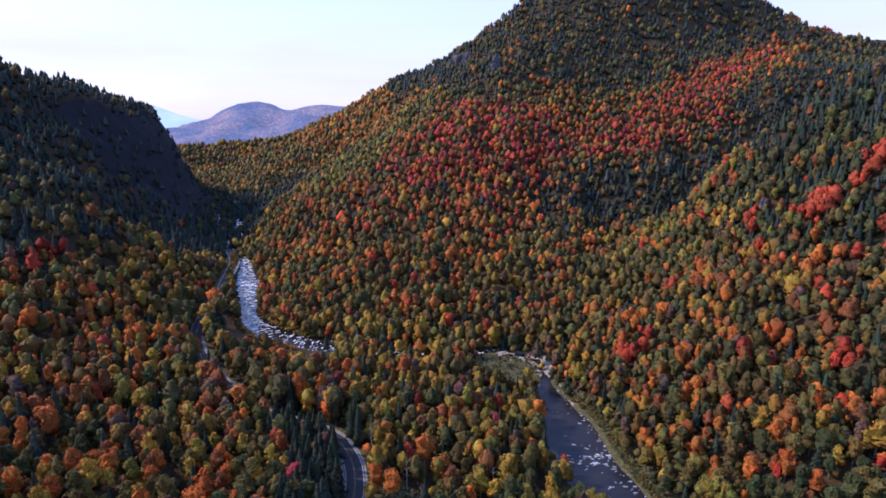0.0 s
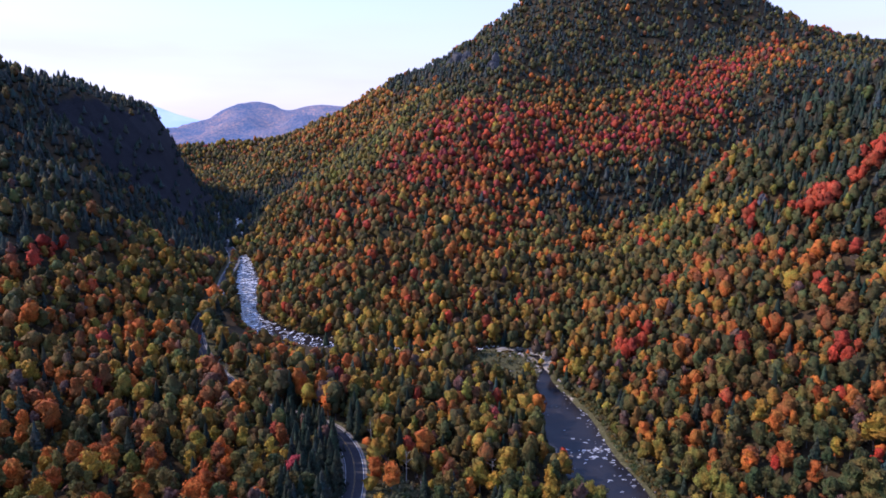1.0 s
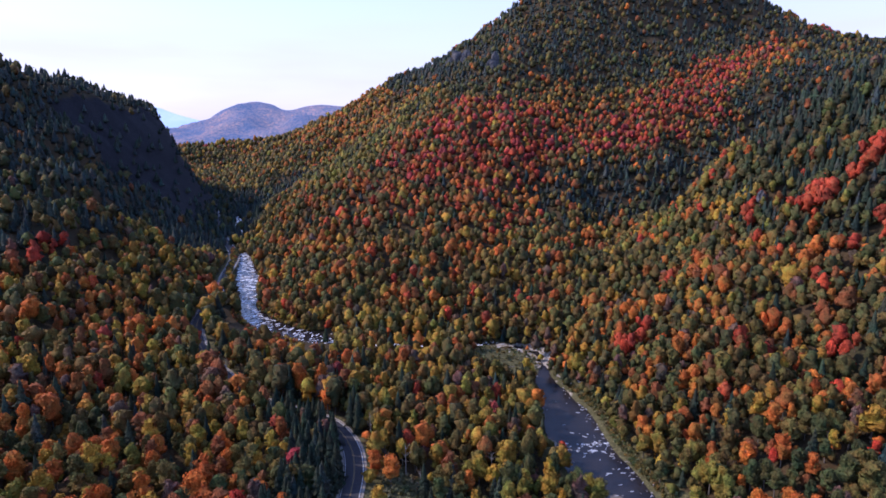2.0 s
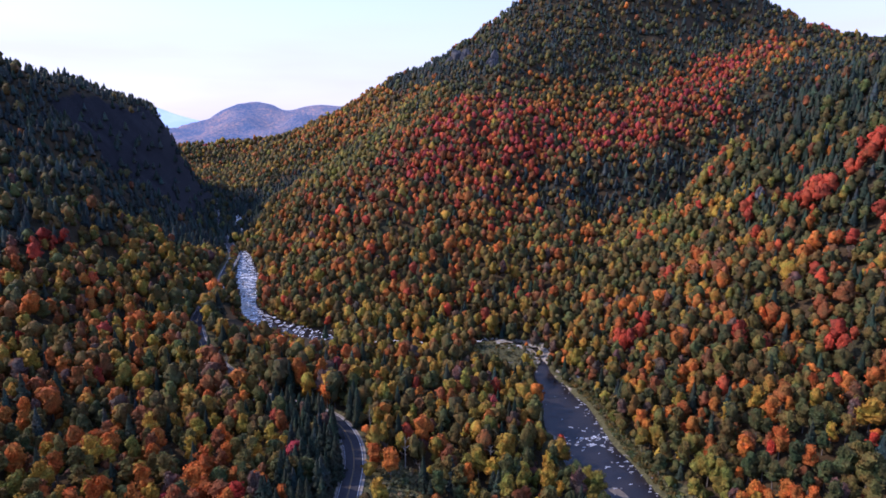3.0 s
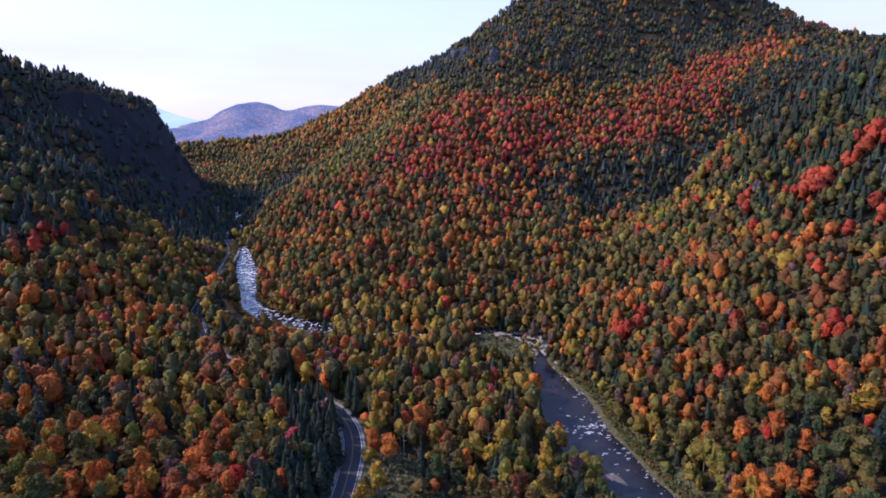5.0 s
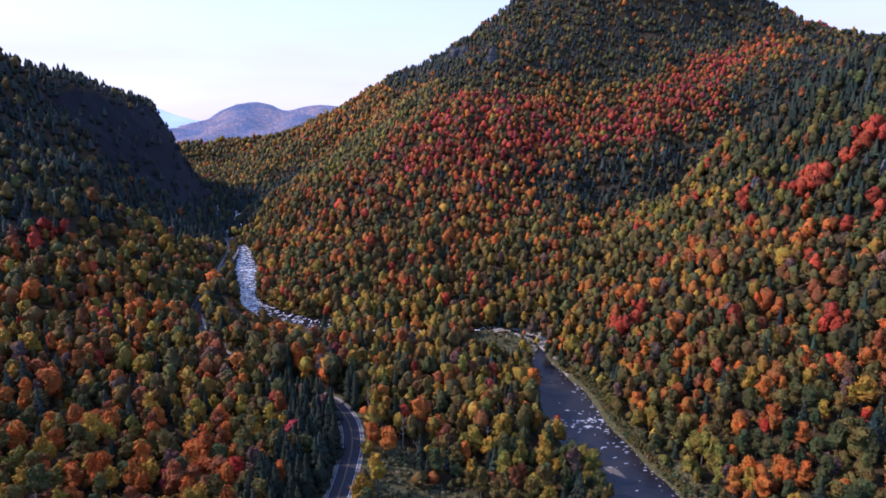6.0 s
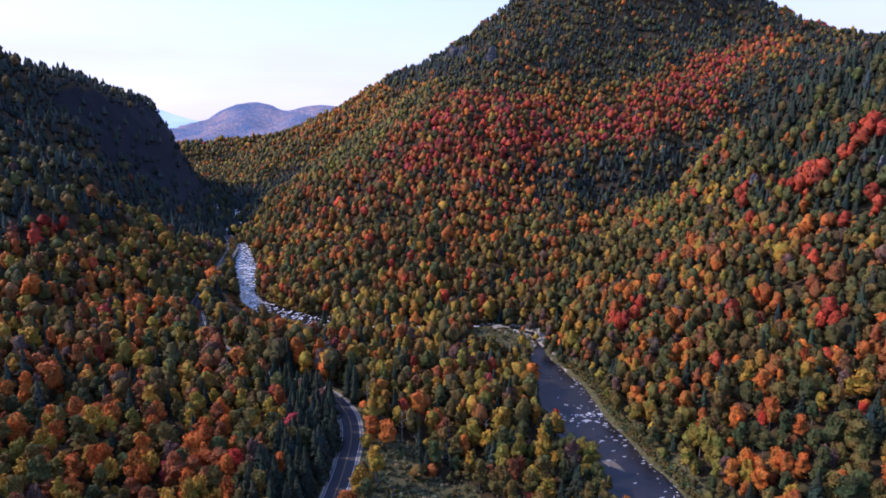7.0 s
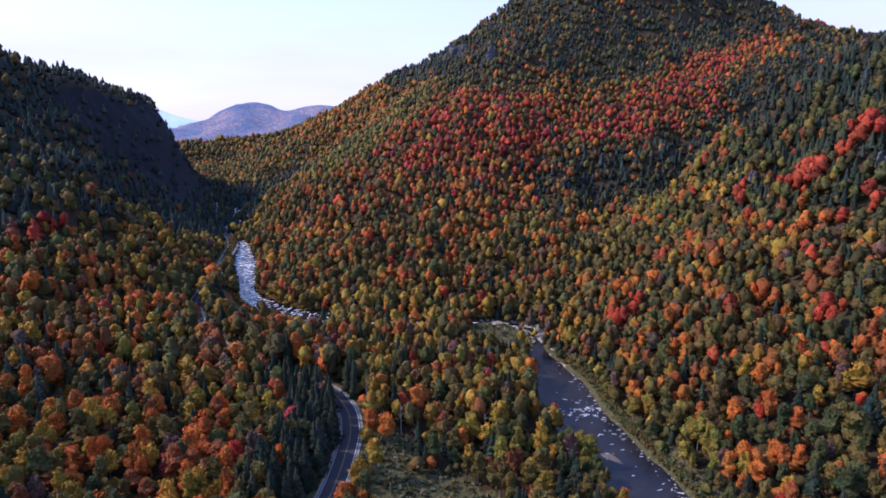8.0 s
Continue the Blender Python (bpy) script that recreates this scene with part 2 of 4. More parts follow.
RIDGES["right_upper"] = [(226, 458, 90), (204, 420, 68), (250, 430, 112), (272, 404, 118)]
RIDGES["right_low"] = [(226, 332, 72), (216, 288, 56), (177, 250, 36), (134, 216, 20), (108, 205, 7)]
RIDGES["right_edge"] = [(300, 340, 125), (300, 240, 95), (220, 150, 50), (160, 60, 22), (260, -150, 40)]
RIDGES["right_bank"] = [(86, 255, 4), (84, 300, 5), (96, 225, 5), (104, 190, 5), (128, 120, 6)]
noise_seed = np.random.RandomState(7)
WAVES = [(noise_seed.uniform(0, 6.283), noise_seed.uniform(0, 6.283), 90.0 / 1.45 ** (k * 0.55)) for k in range(14)]


def along(nodes, step):
    """Points every so many metres along a smooth line through the nodes."""
    p = np.array(nodes, float)
    s = np.r_[0, np.cumsum(np.linalg.norm(np.diff(p[:, :2], axis=0), axis=1))]
    slope = np.gradient(p, s, axis=0)
    at = np.linspace(0, s[-1], max(2, int(s[-1] / step) + 1))
    i = np.clip(np.searchsorted(s, at, side="right") - 1, 0, len(s) - 2)
    h = (s[i + 1] - s[i])[:, None]
    u = ((at - s[i])[:, None]) / h
    return ((2 * u**3 - 3 * u**2 + 1) * p[i] + (u**3 - 2 * u**2 + u) * h * slope[i] + (3 * u**2 - 2 * u**3) * p[i + 1] + (u**3 - u**2) * h * slope[i + 1])


KNOTS = np.concatenate([along(line, 34) for line in RIDGES.values()] + [along(RIVER, 30) + (0, 0, -0.5), along(ROAD, 40)])
SOFT = 14.0


def basis(x, y):
    d = np.sqrt((x[:, None] - KNOTS[None, :, 0]) ** 2 + (y[:, None] - KNOTS[None, :, 1]) ** 2 + SOFT**2)
    return d


def solve_land():
    n = len(KNOTS)
    a = np.zeros((n + 3, n + 3))
    a[:n, :n] = basis(KNOTS[:, 0], KNOTS[:, 1]) - 9.0 * np.eye(n)
    a[:n, n], a[:n, n + 1], a[:n, n + 2] = 1, KNOTS[:, 0] / 1000, KNOTS[:, 1] / 1000
    a[n:, :n] = a[:n, n:].T
    return np.linalg.solve(a, np.r_[KNOTS[:, 2], 0, 0, 0])


WEIGHTS = solve_land()


def near_line(x, y, line):
    """The distance of points from a line of samples, and the line's height there."""
    best, high = np.full(len(x), 1e9), np.zeros(len(x))
    for k in range(len(line) - 1):
        a, b = line[k], line[k + 1]
        e = b[:2] - a[:2]
        u = np.clip(((x - a[0]) * e[0] + (y - a[1]) * e[1]) / (e @ e), 0, 1)
        d = np.hypot(x - a[0] - u * e[0], y - a[1] - u * e[1])
        m = d < best
        best[m], high[m] = d[m], (a[2] + u * (b[2] - a[2]))[m]
    return best, high


RIVER_LINE, ROAD_LINE = along(RIVER, 12), along(ROAD, 8)


def river_half(x, y):
    """Half the width of the water at a place; the stretch behind the bar is nearly dry."""
    wide = np.interp(y, [120, 200, 222, 245, 265, 285, 303, 318, 332, 366, 371, 378, 395, 425, 461, 490, 530, 552, 580, 670, 710, 775, 820, 850, 880, 915, 950],
                     [9, 9, 10.5, 12, 12, 9.5, 5.5, 1, -1.2, -0.5, 6, 11, 8, 4.5, 6, 8, 8.5, 4.5, 2.5, 1.5, 1.8, 1.5, 1.0, 1.0, 2.5, 2.5, 1.5])
    return np.where((np.asarray(x) > -66) & (np.asarray(y) > 340), -0.8, wide)


def inside(x, y, outline):
    """Which points lie within an outline."""
    hit = np.zeros(len(x), bool)
    for (ax, ay), (bx, by) in zip(outline, outline[1:] + outline[:1]):
        if ay != by:
            hit ^= ((ay > y) != (by > y)) & (x < (bx - ax) * (y - ay) / (by - ay) + ax)
    return hit


def relief(x, y):
    h = np.zeros(len(x))
    for a, b, size in WAVES:
        h += size * 0.028 * np.sin((x * math.cos(a) + y * math.sin(a)) * 6.283 / size + b)
    return h


def land(x, y):
    """The height of the ground."""
    x, y = np.asarray(x, float).ravel(), np.asarray(y, float).ravel()
    out = np.empty(len(x))
    for k in range(0, len(x), 20000):
        u, v = x[k:k + 20000], y[k:k + 20000]
        h = basis(u, v) @ WEIGHTS[:-3] + WEIGHTS[-3] + WEIGHTS[-2] * u / 1000 + WEIGHTS[-1] * v / 1000
        r = np.hypot(u - 100, v - 650)
        far = np.clip((r - 1150) / 700, 0, 1)
        far = far * far * (3 - 2 * far)
        h = h * (1 - far) + far * (55 + 25 * np.sin(u / 310) * np.cos(v / 270))
        dr, zr = near_line(u, v, RIVER_LINE)
        dd, zd = near_line(u, v, ROAD_LINE)
        wild = np.clip((np.minimum(dr, dd) - 25) / 60, 0, 1)
        h = h + relief(u, v) * wild * (1 - 0.6 * far)
        w = np.clip((dd - 6) / 14, 0, 1)
        w = w * w * (3 - 2 * w)
        h = (zd - 0.25) * (1 - w) + h * w
        half = river_half(u, v)
        w = np.clip((dr - half + 2) / 8, 0, 1)
        w = w * w * (3 - 2 * w)
        h = (zr - 1.6) * (1 - w) + np.maximum(h, zr + 0.5) * w
        out[k:k + 20000] = h
    return out
# ---- ground, water, road, far hills ----
def mesh_object(name, verts, faces, mats, parent=None, index=None, smooth=True):
    me = bpy.data.meshes.new(name)
    me.from_pydata([tuple(v) for v in verts], [], [tuple(f) for f in faces])
    for m in mats:
        me.materials.append(m)
    if index is not None:
        me.polygons.foreach_set("material_index", index)
    if smooth:
        me.polygons.foreach_set("use_smooth", [True] * len(me.polygons))
    me.update()
    ob = new(name, me)
    if parent:
        ob.parent = parent
    return ob


def stretch(centre, inner, outer, fine, growth):
    """Grid lines, close together near the centre and wider apart further out."""
    side = [0.0]
    while side[-1] < outer:
        side.append(side[-1] + fine + growth * max(0.0, side[-1] - inner))
    side = np.array(side)
    return centre + np.r_[-side[:0:-1], side]


def sheet(nx, ny):
    i = np.arange((nx - 1) * (ny - 1))
    a = (i // (nx - 1)) * nx + i % (nx - 1)
    return np.stack([a, a + 1, a + nx + 1, a + nx], 1)


def grass_patch(x, y):
    """Where open grass and marsh lie instead of woods: the meadow by the road, and the river's banks."""
    meadow = (((x - 3) / 22) ** 2 + ((y - 160) / 26) ** 2) < 1
    bar = (((x - 37) / 21) ** 2 + ((y - 338) / 28) ** 2) < 1
    verge = (((x + 17) / 9) ** 2 + ((y - 190) / 24) ** 2) < 1
    return meadow | bar | verge


gx, gy = stretch(0, 260, 4700, 6.0, 0.033), stretch(320, 280, 4400, 6.0, 0.033)
XX, YY = np.meshgrid(gx, gy)
ZZ = land(XX, YY)
ground_verts = np.stack([XX.ravel(), YY.ravel(), ZZ], 1)
ground_faces = sheet(len(gx), len(gy))
ground = mesh_object("ground", ground_verts, ground_faces, [GROUND])
gvx, gvy = ground_verts[:, 0], ground_verts[:, 1]
bank, _ = near_line(gvx, gvy, RIVER_LINE)
bank = bank - river_half(gvx, gvy)
verge, _ = near_line(gvx, gvy, ROAD_LINE)
grassy = np.clip(1.1 - np.abs(bank - 6) / 8, 0, 1) * (gvy < 330) * (gvy > -200) * (gvx > 40)
grassy = np.maximum(grassy, np.clip(1.3 - verge / 7.5, 0, 1))
grassy = np.maximum(grassy, grass_patch(gvx, gvy))
# the left cliff wall, whose rock colour is darkened for shade
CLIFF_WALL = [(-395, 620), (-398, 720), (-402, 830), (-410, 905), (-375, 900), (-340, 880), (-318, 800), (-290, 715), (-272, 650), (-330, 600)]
shaded_rock = inside(gvx, gvy, CLIFF_WALL).astype(float)
shingle = np.clip(1 - (bank + 1.0) / 3.5, 0, 1) * np.where(gvy < 296, 0.12, 1.0) * (gvy < 372)
shingle = np.maximum(shingle, np.clip(1.4 - np.hypot((gvx - 56) / 22, (gvy - 354) / 26), 0, 1) * np.clip(1.4 - bank / 8, 0, 1))
for attribute, values in (("grass", grassy), ("shingle", shingle), ("rock", shaded_rock)):
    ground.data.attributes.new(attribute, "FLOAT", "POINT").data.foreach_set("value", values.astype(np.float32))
tagged(ground, "valley floor and mountain slopes of brown leaf litter and grass", "ground", kind="structure")


def ribbon(line, left, right, lift):
    """A strip of faces along a line; left and right are offsets across it."""
    p = np.asarray(line)
    t = np.gradient(p[:, :2], axis=0)
    t /= np.linalg.norm(t, axis=1)[:, None]
    n = np.stack([t[:, 1], -t[:, 0]], 1)
    a = np.c_[p[:, :2] + n * np.asarray(left)[..., None], p[:, 2] + lift]
    b = np.c_[p[:, :2] + n * np.asarray(right)[..., None], p[:, 2] + lift]
    verts = np.empty((2 * len(p), 3))
    verts[0::2], verts[1::2] = a, b
    i = np.arange(len(p) - 1) * 2
    return verts, np.stack([i, i + 1, i + 3, i + 2], 1)


fine_river = along(RIVER, 6)
half = river_half(fine_river[:, 0], fine_river[:, 1]) + 3.8
rv, rf = ribbon(fine_river, -half, half, 0.0)
river = mesh_object("water", rv, rf, [WATER])
tagged(river, "shallow mountain river of dark rippled water", "river", kind="structure")

fine_road = along(ROAD, 4)
one = np.ones(len(fine_road))
v1, f1 = ribbon(fine_road, -4.9 * one, 4.9 * one, 0.02)
shoulder = mesh_object("road_shoulder", v1, f1, [GRAVEL])
tagged(shoulder, "gravel shoulder along the road", "road shoulder", kind="structure")
v1, f1 = ribbon(fine_road, -3.9 * one, 3.9 * one, 0.08)
road = mesh_object("road", v1, f1, [ASPHALT])
tagged(road, "two-lane dark asphalt road winding through the trees", "road", kind="structure")
for off, wide, mat, what in ((-3.45, 0.08, PAINT, "white edge line"), (3.45, 0.11, PAINT, "white edge line"), (-0.16, 0.05, YELLOW, "yellow centre line"), (0.16, 0.05, YELLOW, "yellow centre line")):
    v1, f1 = ribbon(fine_road, (off - wide) * one, (off + wide) * one, 0.10)
    line = mesh_object("road_line", v1, f1, [mat], parent=road)
    tagged(line, what)


def far_range(name, nodes, depth, mat, label, seed, rough):
    """A distant wooded range: a crest line, falling to both sides."""
    p = along([(x, z, 0) for x, z in nodes], 25)[:, :2]
    rng = np.random.RandomState(seed)
    waves = [(rng.uniform(-1, 1), rng.uniform(0, 1), rng.uniform(0, 6.28), s) for s in (900, 600, 400, 260, 170, 110, 70, 45) for _ in range(3)]
    rows = np.linspace(-1, 1, 61)
    verts = []
    for u in rows:
        y = depth + u * 900
        drop = 1 - abs(u) ** 1.25
        wave = sum(s * rough * np.sin((p[:, 0] * a + y * c) * 6.283 / s + b) for a, c, b, s in waves)
        z = 40 + (p[:, 1] - 40) * drop + wave * min(1.0, 0.12 + 1.6 * abs(u)) * (1 - abs(u))
        verts.append(np.c_[p[:, 0], np.full(len(p), y), z])
    ob = mesh_object(name, np.concatenate(verts), sheet(len(p), len(rows)), [mat])
    return tagged(ob, label, "hills", kind="structure")


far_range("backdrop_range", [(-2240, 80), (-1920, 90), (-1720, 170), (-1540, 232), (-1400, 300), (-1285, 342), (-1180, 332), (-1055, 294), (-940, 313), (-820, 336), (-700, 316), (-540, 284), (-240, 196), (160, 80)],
          4150, FAR_HILL, "distant wooded hills, mauve and orange with painted haze", 3, 0.055)
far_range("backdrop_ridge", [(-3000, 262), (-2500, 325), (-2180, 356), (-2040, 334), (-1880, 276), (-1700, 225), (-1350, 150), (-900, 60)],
          4300, FAR_BLUE, "faint mountain ridge, pale blue haze painted into its colour", 5, 0.012)
# ---- trees ----
def leaf_cards(rng, at, out, size, jitter):
    """One irregular leafy spray, a bent quad, at every place, facing roughly outwards."""
    k = len(at)
    nrm = out + rng.normal(0, jitter, (k, 3))
    nrm /= np.linalg.norm(nrm, axis=1)[:, None] + 1e-9
    ref = np.where(np.abs(nrm[:, 2:3]) < 0.9, np.array([[0, 0, 1.0]]), np.array([[1.0, 0, 0]]))
    u = np.cross(ref, nrm)
    u /= np.linalg.norm(u, axis=1)[:, None]
    v = np.cross(nrm, u)
    turn = rng.uniform(0, 6.283, k)[:, None]
    u, v = u * np.cos(turn) + v * np.sin(turn), v * np.cos(turn) - u * np.sin(turn)
    verts = np.empty((k, 4, 3))
    for c, (a, b) in enumerate(((-1, -1), (1, -1), (1, 1), (-1, 1))):
        s = size * rng.uniform(0.45, 1.15, (k, 1))
        verts[:, c] = at + u * a * s + v * b * s + nrm * rng.uniform(-0.25, 0.25, (k, 1)) * size
    soft = out + rng.normal(0, 0.34, (k, 3))
    soft /= np.linalg.norm(soft, axis=1)[:, None] + 1e-9
    return verts.reshape(-1, 3), np.arange(4 * k).reshape(k, 4), np.repeat(soft, 4, axis=0)


def soften(me, normals):
    """Leafy masses take the light as rounded wholes, not spray by spray."""
    me.attributes.new("custom_normal", "FLOAT_VECTOR", "POINT").data.foreach_set("vector", np.ascontiguousarray(normals, dtype=np.float32).ravel())


def quad_rings(rings, sides):
    """Quads between rings of points, with both ends closed."""
    faces = []
    for j in range(rings - 1):
        for i in range(sides):
            k = (i + 1) % sides
            faces.append((j * sides + i, (j + 1) * sides + i, (j + 1) * sides + k, j * sides + k))
    last = (rings - 1) * sides
    for i in range(sides // 2 - 1):
        faces.append((i, i + 1, sides - 2 - i, sides - 1 - i))
        faces.append((last + sides - 1 - i, last + sides - 2 - i, last + i + 1, last + i))
    return np.array(faces)


def round_normals(verts, faces, centre):
    """Smooth normals of a closed leafy mass."""
    e = np.cross(verts[faces[:, 2]] - verts[faces[:, 0]], verts[faces[:, 3]] - verts[faces[:, 1]])
    out = verts[faces].mean(1) - centre
    e *= np.sign((e * out).sum(1))[:, None]
    nrm = np.zeros_like(verts)
    for k in range(4):
        np.add.at(nrm, faces[:, k], e)
    return nrm / (np.linalg.norm(nrm, axis=1)[:, None] + 1e-9)


def joined(a, b):
    """A leafy mass with its loose sprays, as one."""
    return np.concatenate([a[0], b[0]]), np.concatenate([a[1], b[1] + len(a[0])]), np.concatenate([a[2], b[2]])


def broad_crown(seed, cards, size, tall=12.6, wide=3.9, base=0.16, lumps=13, sides=12, rings=7):
    """A broadleaf crown: billowing leafy masses grown together, with loose sprays all over them."""
    rng = np.random.RandomState(seed)
    c, r = [], []
    mid_z, half_z = tall * (base + 1) / 2, tall * (1 - base) / 2
    for k in range(lumps):
        a, e = k * 2.4 + rng.uniform(-0.5, 0.5), rng.uniform(-0.75, 0.95)
        q = math.sqrt(max(0.0, 1 - e * e)) * rng.uniform(0.45, 0.78)
        rad = rng.uniform(0.26, 0.44) * wide
        c.append((math.cos(a) * q * wide, math.sin(a) * q * wide, mid_z + e * (half_z - rad * 0.9)))
        r.append(rad)
    c.append((rng.uniform(-0.6, 0.6), rng.uniform(-0.6, 0.6), tall - 0.44 * wide))
    r.append(0.44 * wide)
    c, r = np.array(c), np.array(r)
    centre = np.array([0, 0, mid_z - 0.1 * half_z])
    el = np.linspace(1.38, -1.15, rings)
    el, az = np.repeat(el, sides), np.tile(np.arange(sides) * 6.2832 / sides, rings)
    az = az + rng.uniform(-0.12, 0.12, len(az)) + np.repeat(rng.uniform(0, 6.28, rings) * 0.08, sides)
    d = np.stack([np.cos(el) * np.cos(az), np.cos(el) * np.sin(az), np.sin(el)], 1)
    o = c - centre
    b = d @ o.T
    disc = b * b - (o * o).sum(1)[None] + r[None] ** 2
    reach = np.where(disc > 0, b + np.sqrt(np.maximum(disc, 0)), 0).max(1)
    least = 0.5 * wide * half_z / np.sqrt((np.cos(el) * half_z) ** 2 + (np.sin(el) * wide) ** 2)
    reach = np.maximum(reach, least) * rng.uniform(0.90, 1.06, len(el))
    mass = centre + d * reach[:, None]
    faces = quad_rings(rings, sides)
    soft = round_normals(mass, faces, centre)
    at, out = [], []
    while len(at) < cards:
        k = rng.randint(len(c))
        d = rng.normal(0, 1, 3)
        d /= np.linalg.norm(d)
        if d[2] < -0.55:
            continue
        p = c[k] + d * r[k] * rng.uniform(0.92, 1.22)
        gap = np.linalg.norm(p - c, axis=1) / r
        gap[k] = 9
        if gap.min() < 0.85:
            continue
        at.append(p)
        out.append(0.9 * d + 0.5 * np.array([p[0] / wide, p[1] / wide, 0.25 + (p[2] - mid_z) / half_z]))
    out = np.array(out)
    out /= np.linalg.norm(out, axis=1)[:, None]
    return joined((mass, faces, soft), leaf_cards(rng, np.array(at), out, size * rng.uniform(0.6, 1.25, (len(at), 1)), 0.45))


def spire_crown(seed, cards, size, tall=13.5, wide=2.5, sides=8, rings=9):
    """A spruce: drooping boughs in ragged tiers round a spire."""
    rng = np.random.RandomState(seed)
    h = np.repeat(1 - np.linspace(0.0, 1, rings) ** 0.9, sides)
    az = np.tile(np.arange(sides) * 6.2832 / sides, rings) + rng.uniform(-0.2, 0.2, rings * sides)
    tier = np.repeat(np.where(np.arange(rings) % 2 == 0, 0.72, 1.0), sides)
    rad = wide * (1 - h) ** 0.85 * tier * (1 + 0.2 * np.sin(az * 3 + seed)) * rng.uniform(0.72, 0.98, len(h)) + 0.06
    mass = np.stack([np.cos(az) * rad, np.sin(az) * rad, 0.9 + h * (tall - 1.0) - 0.2 * rad * (tier > 0.9)], 1)
    faces = quad_rings(rings, sides)
    soft = round_normals(mass, faces, np.array([0, 0, tall * 0.35]))
    h = 1 - np.sqrt(rng.uniform(0.0, 1, cards))
    step = np.round(h * 11) / 11
    h = 0.7 * h + 0.3 * step
    a = rng.uniform(0, 6.283, cards)
    lobe = 1 + 0.22 * np.sin(a * 3 + seed) + 0.15 * np.sin(a * 5 + step * 40)
    rad = wide * (1 - h) ** 0.85 * lobe * rng.uniform(0.7, 1.1, cards) + 0.10
    at = np.stack([np.cos(a) * rad, np.sin(a) * rad, 0.9 + h * (tall - 1.2) - 0.15 * rad], 1)
    out = np.stack([np.cos(a), np.sin(a), np.full(cards, 0.55)], 1)
    scale = size * (0.45 + 0.75 * (1 - h))[:, None]
    return joined((mass, faces, soft), leaf_cards(rng, at, out / np.linalg.norm(out, axis=1)[:, None], scale, 0.3))


def tube(points, radii, sides=6):
    """A tapered limb through the points."""
    verts, faces = [], []
    pts = [Vector(p) for p in points]
    for k, p in enumerate(pts):
        d = (pts[min(k + 1, len(pts) - 1)] - pts[max(k - 1, 0)]).normalized()
        u = d.orthogonal().normalized()
        w = d.cross(u)
        for s in range(sides):
            t = 6.28319 * s / sides
            verts.append(p + (u * math.cos(t) + w * math.sin(t)) * radii[k])
        if k:
            for s in range(sides):
                a, b = (k - 1) * sides + s, (k - 1) * sides + (s + 1) % sides
                faces.append((a, b, b + sides, a + sides))
    return np.array([tuple(v) for v in verts]), np.array(faces)


def stack(pieces):
    """Several (verts, faces) as one."""
    verts, faces, n = [], [], 0
    for v, f in pieces:
        verts.append(v)
        faces.append(f + n)
        n += len(v)
    return np.concatenate(verts), np.concatenate(faces)


def trunk_with_limbs(seed, tall, girth, spire):
    rng = np.random.RandomState(seed + 50)
    lean = rng.uniform(-0.35, 0.35, 2)
    top = tall * (0.97 if spire else 0.72)
    line = [(0, 0, -0.6), (lean[0] * 0.2, lean[1] * 0.2, top * 0.3), (lean[0] * 0.7, lean[1] * 0.7, top * 0.65), (lean[0], lean[1], top)]
    pieces = [tube(line, [girth * 1.25, girth, girth * 0.65, girth * 0.15])]
    for k in range(5 if spire else 7):
        h = top * rng.uniform(0.35, 0.85)
        a = k * 2.4 + rng.uniform(-0.4, 0.4)
        reach = (1.2 if spire else 2.6) * rng.uniform(0.7, 1.1)
        rise = -0.1 if spire else rng.uniform(0.9, 2.0)
        o = np.array([lean[0] * h / top, lean[1] * h / top, h])
        m = o + np.array([math.cos(a) * reach * 0.5, math.sin(a) * reach * 0.5, rise * 0.6])
        e = o + np.array([math.cos(a) * reach, math.sin(a) * reach, rise])
        pieces.append(tube([o, m, e], [girth * 0.42, girth * 0.28, girth * 0.06], 4))
    return stack(pieces)


# the clear ground: water, road, meadow, the shingle bar
def open_ground(x, y):
    dr, _ = near_line(x, y, RIVER_LINE)
    dd, _ = near_line(x, y, ROAD_LINE)
    right_bank = (x > 60) & (y < 300)
    clear = dr < river_half(x, y) + np.where(y > 572, np.where((y > 690) & (y < 768) | (y > 880) & (y < 930), 3.0, -1.8), np.where(y > 440, 2.8, np.where(right_bank, 5.2, 2.8)))
    clear |= dd < np.where(y < 238, np.where(x > -36, 6.8, 5.4), np.where(y > 600, 1.2, np.where(y > 440, 7.0, np.where(y > 318, 4.2, 5.0))))
    # the cleared slope in front of the bend, and two gaps in the roadside trees
    bend = (dr < 44) & (x < -66) & (x > -150) & (y < 405) & (y < 366 - (x + 76) * 0.62)
    gaps = (dd < 9) & (((x > -106) & (x < -93) & (y < 285)) | ((x > -136) & (x < -127) & (y < 326)))
    return clear | bend & (dr < 40) & (dd > 9) | gaps | grass_patch(x, y)


def patch(x, y, size, turn):
    """Smooth patchiness between about -1 and 1."""
    a = np.sin(x / size * 1.9 + turn) * np.cos(y / size * 1.6 - turn * 1.7)
    b = np.sin((x * 0.8 + y * 0.6) / size * 3.1 + turn * 2.3) * np.cos((y * 0.8 - x * 0.6) / size * 2.7 + turn)
    return 0.62 * a + 0.5 * b


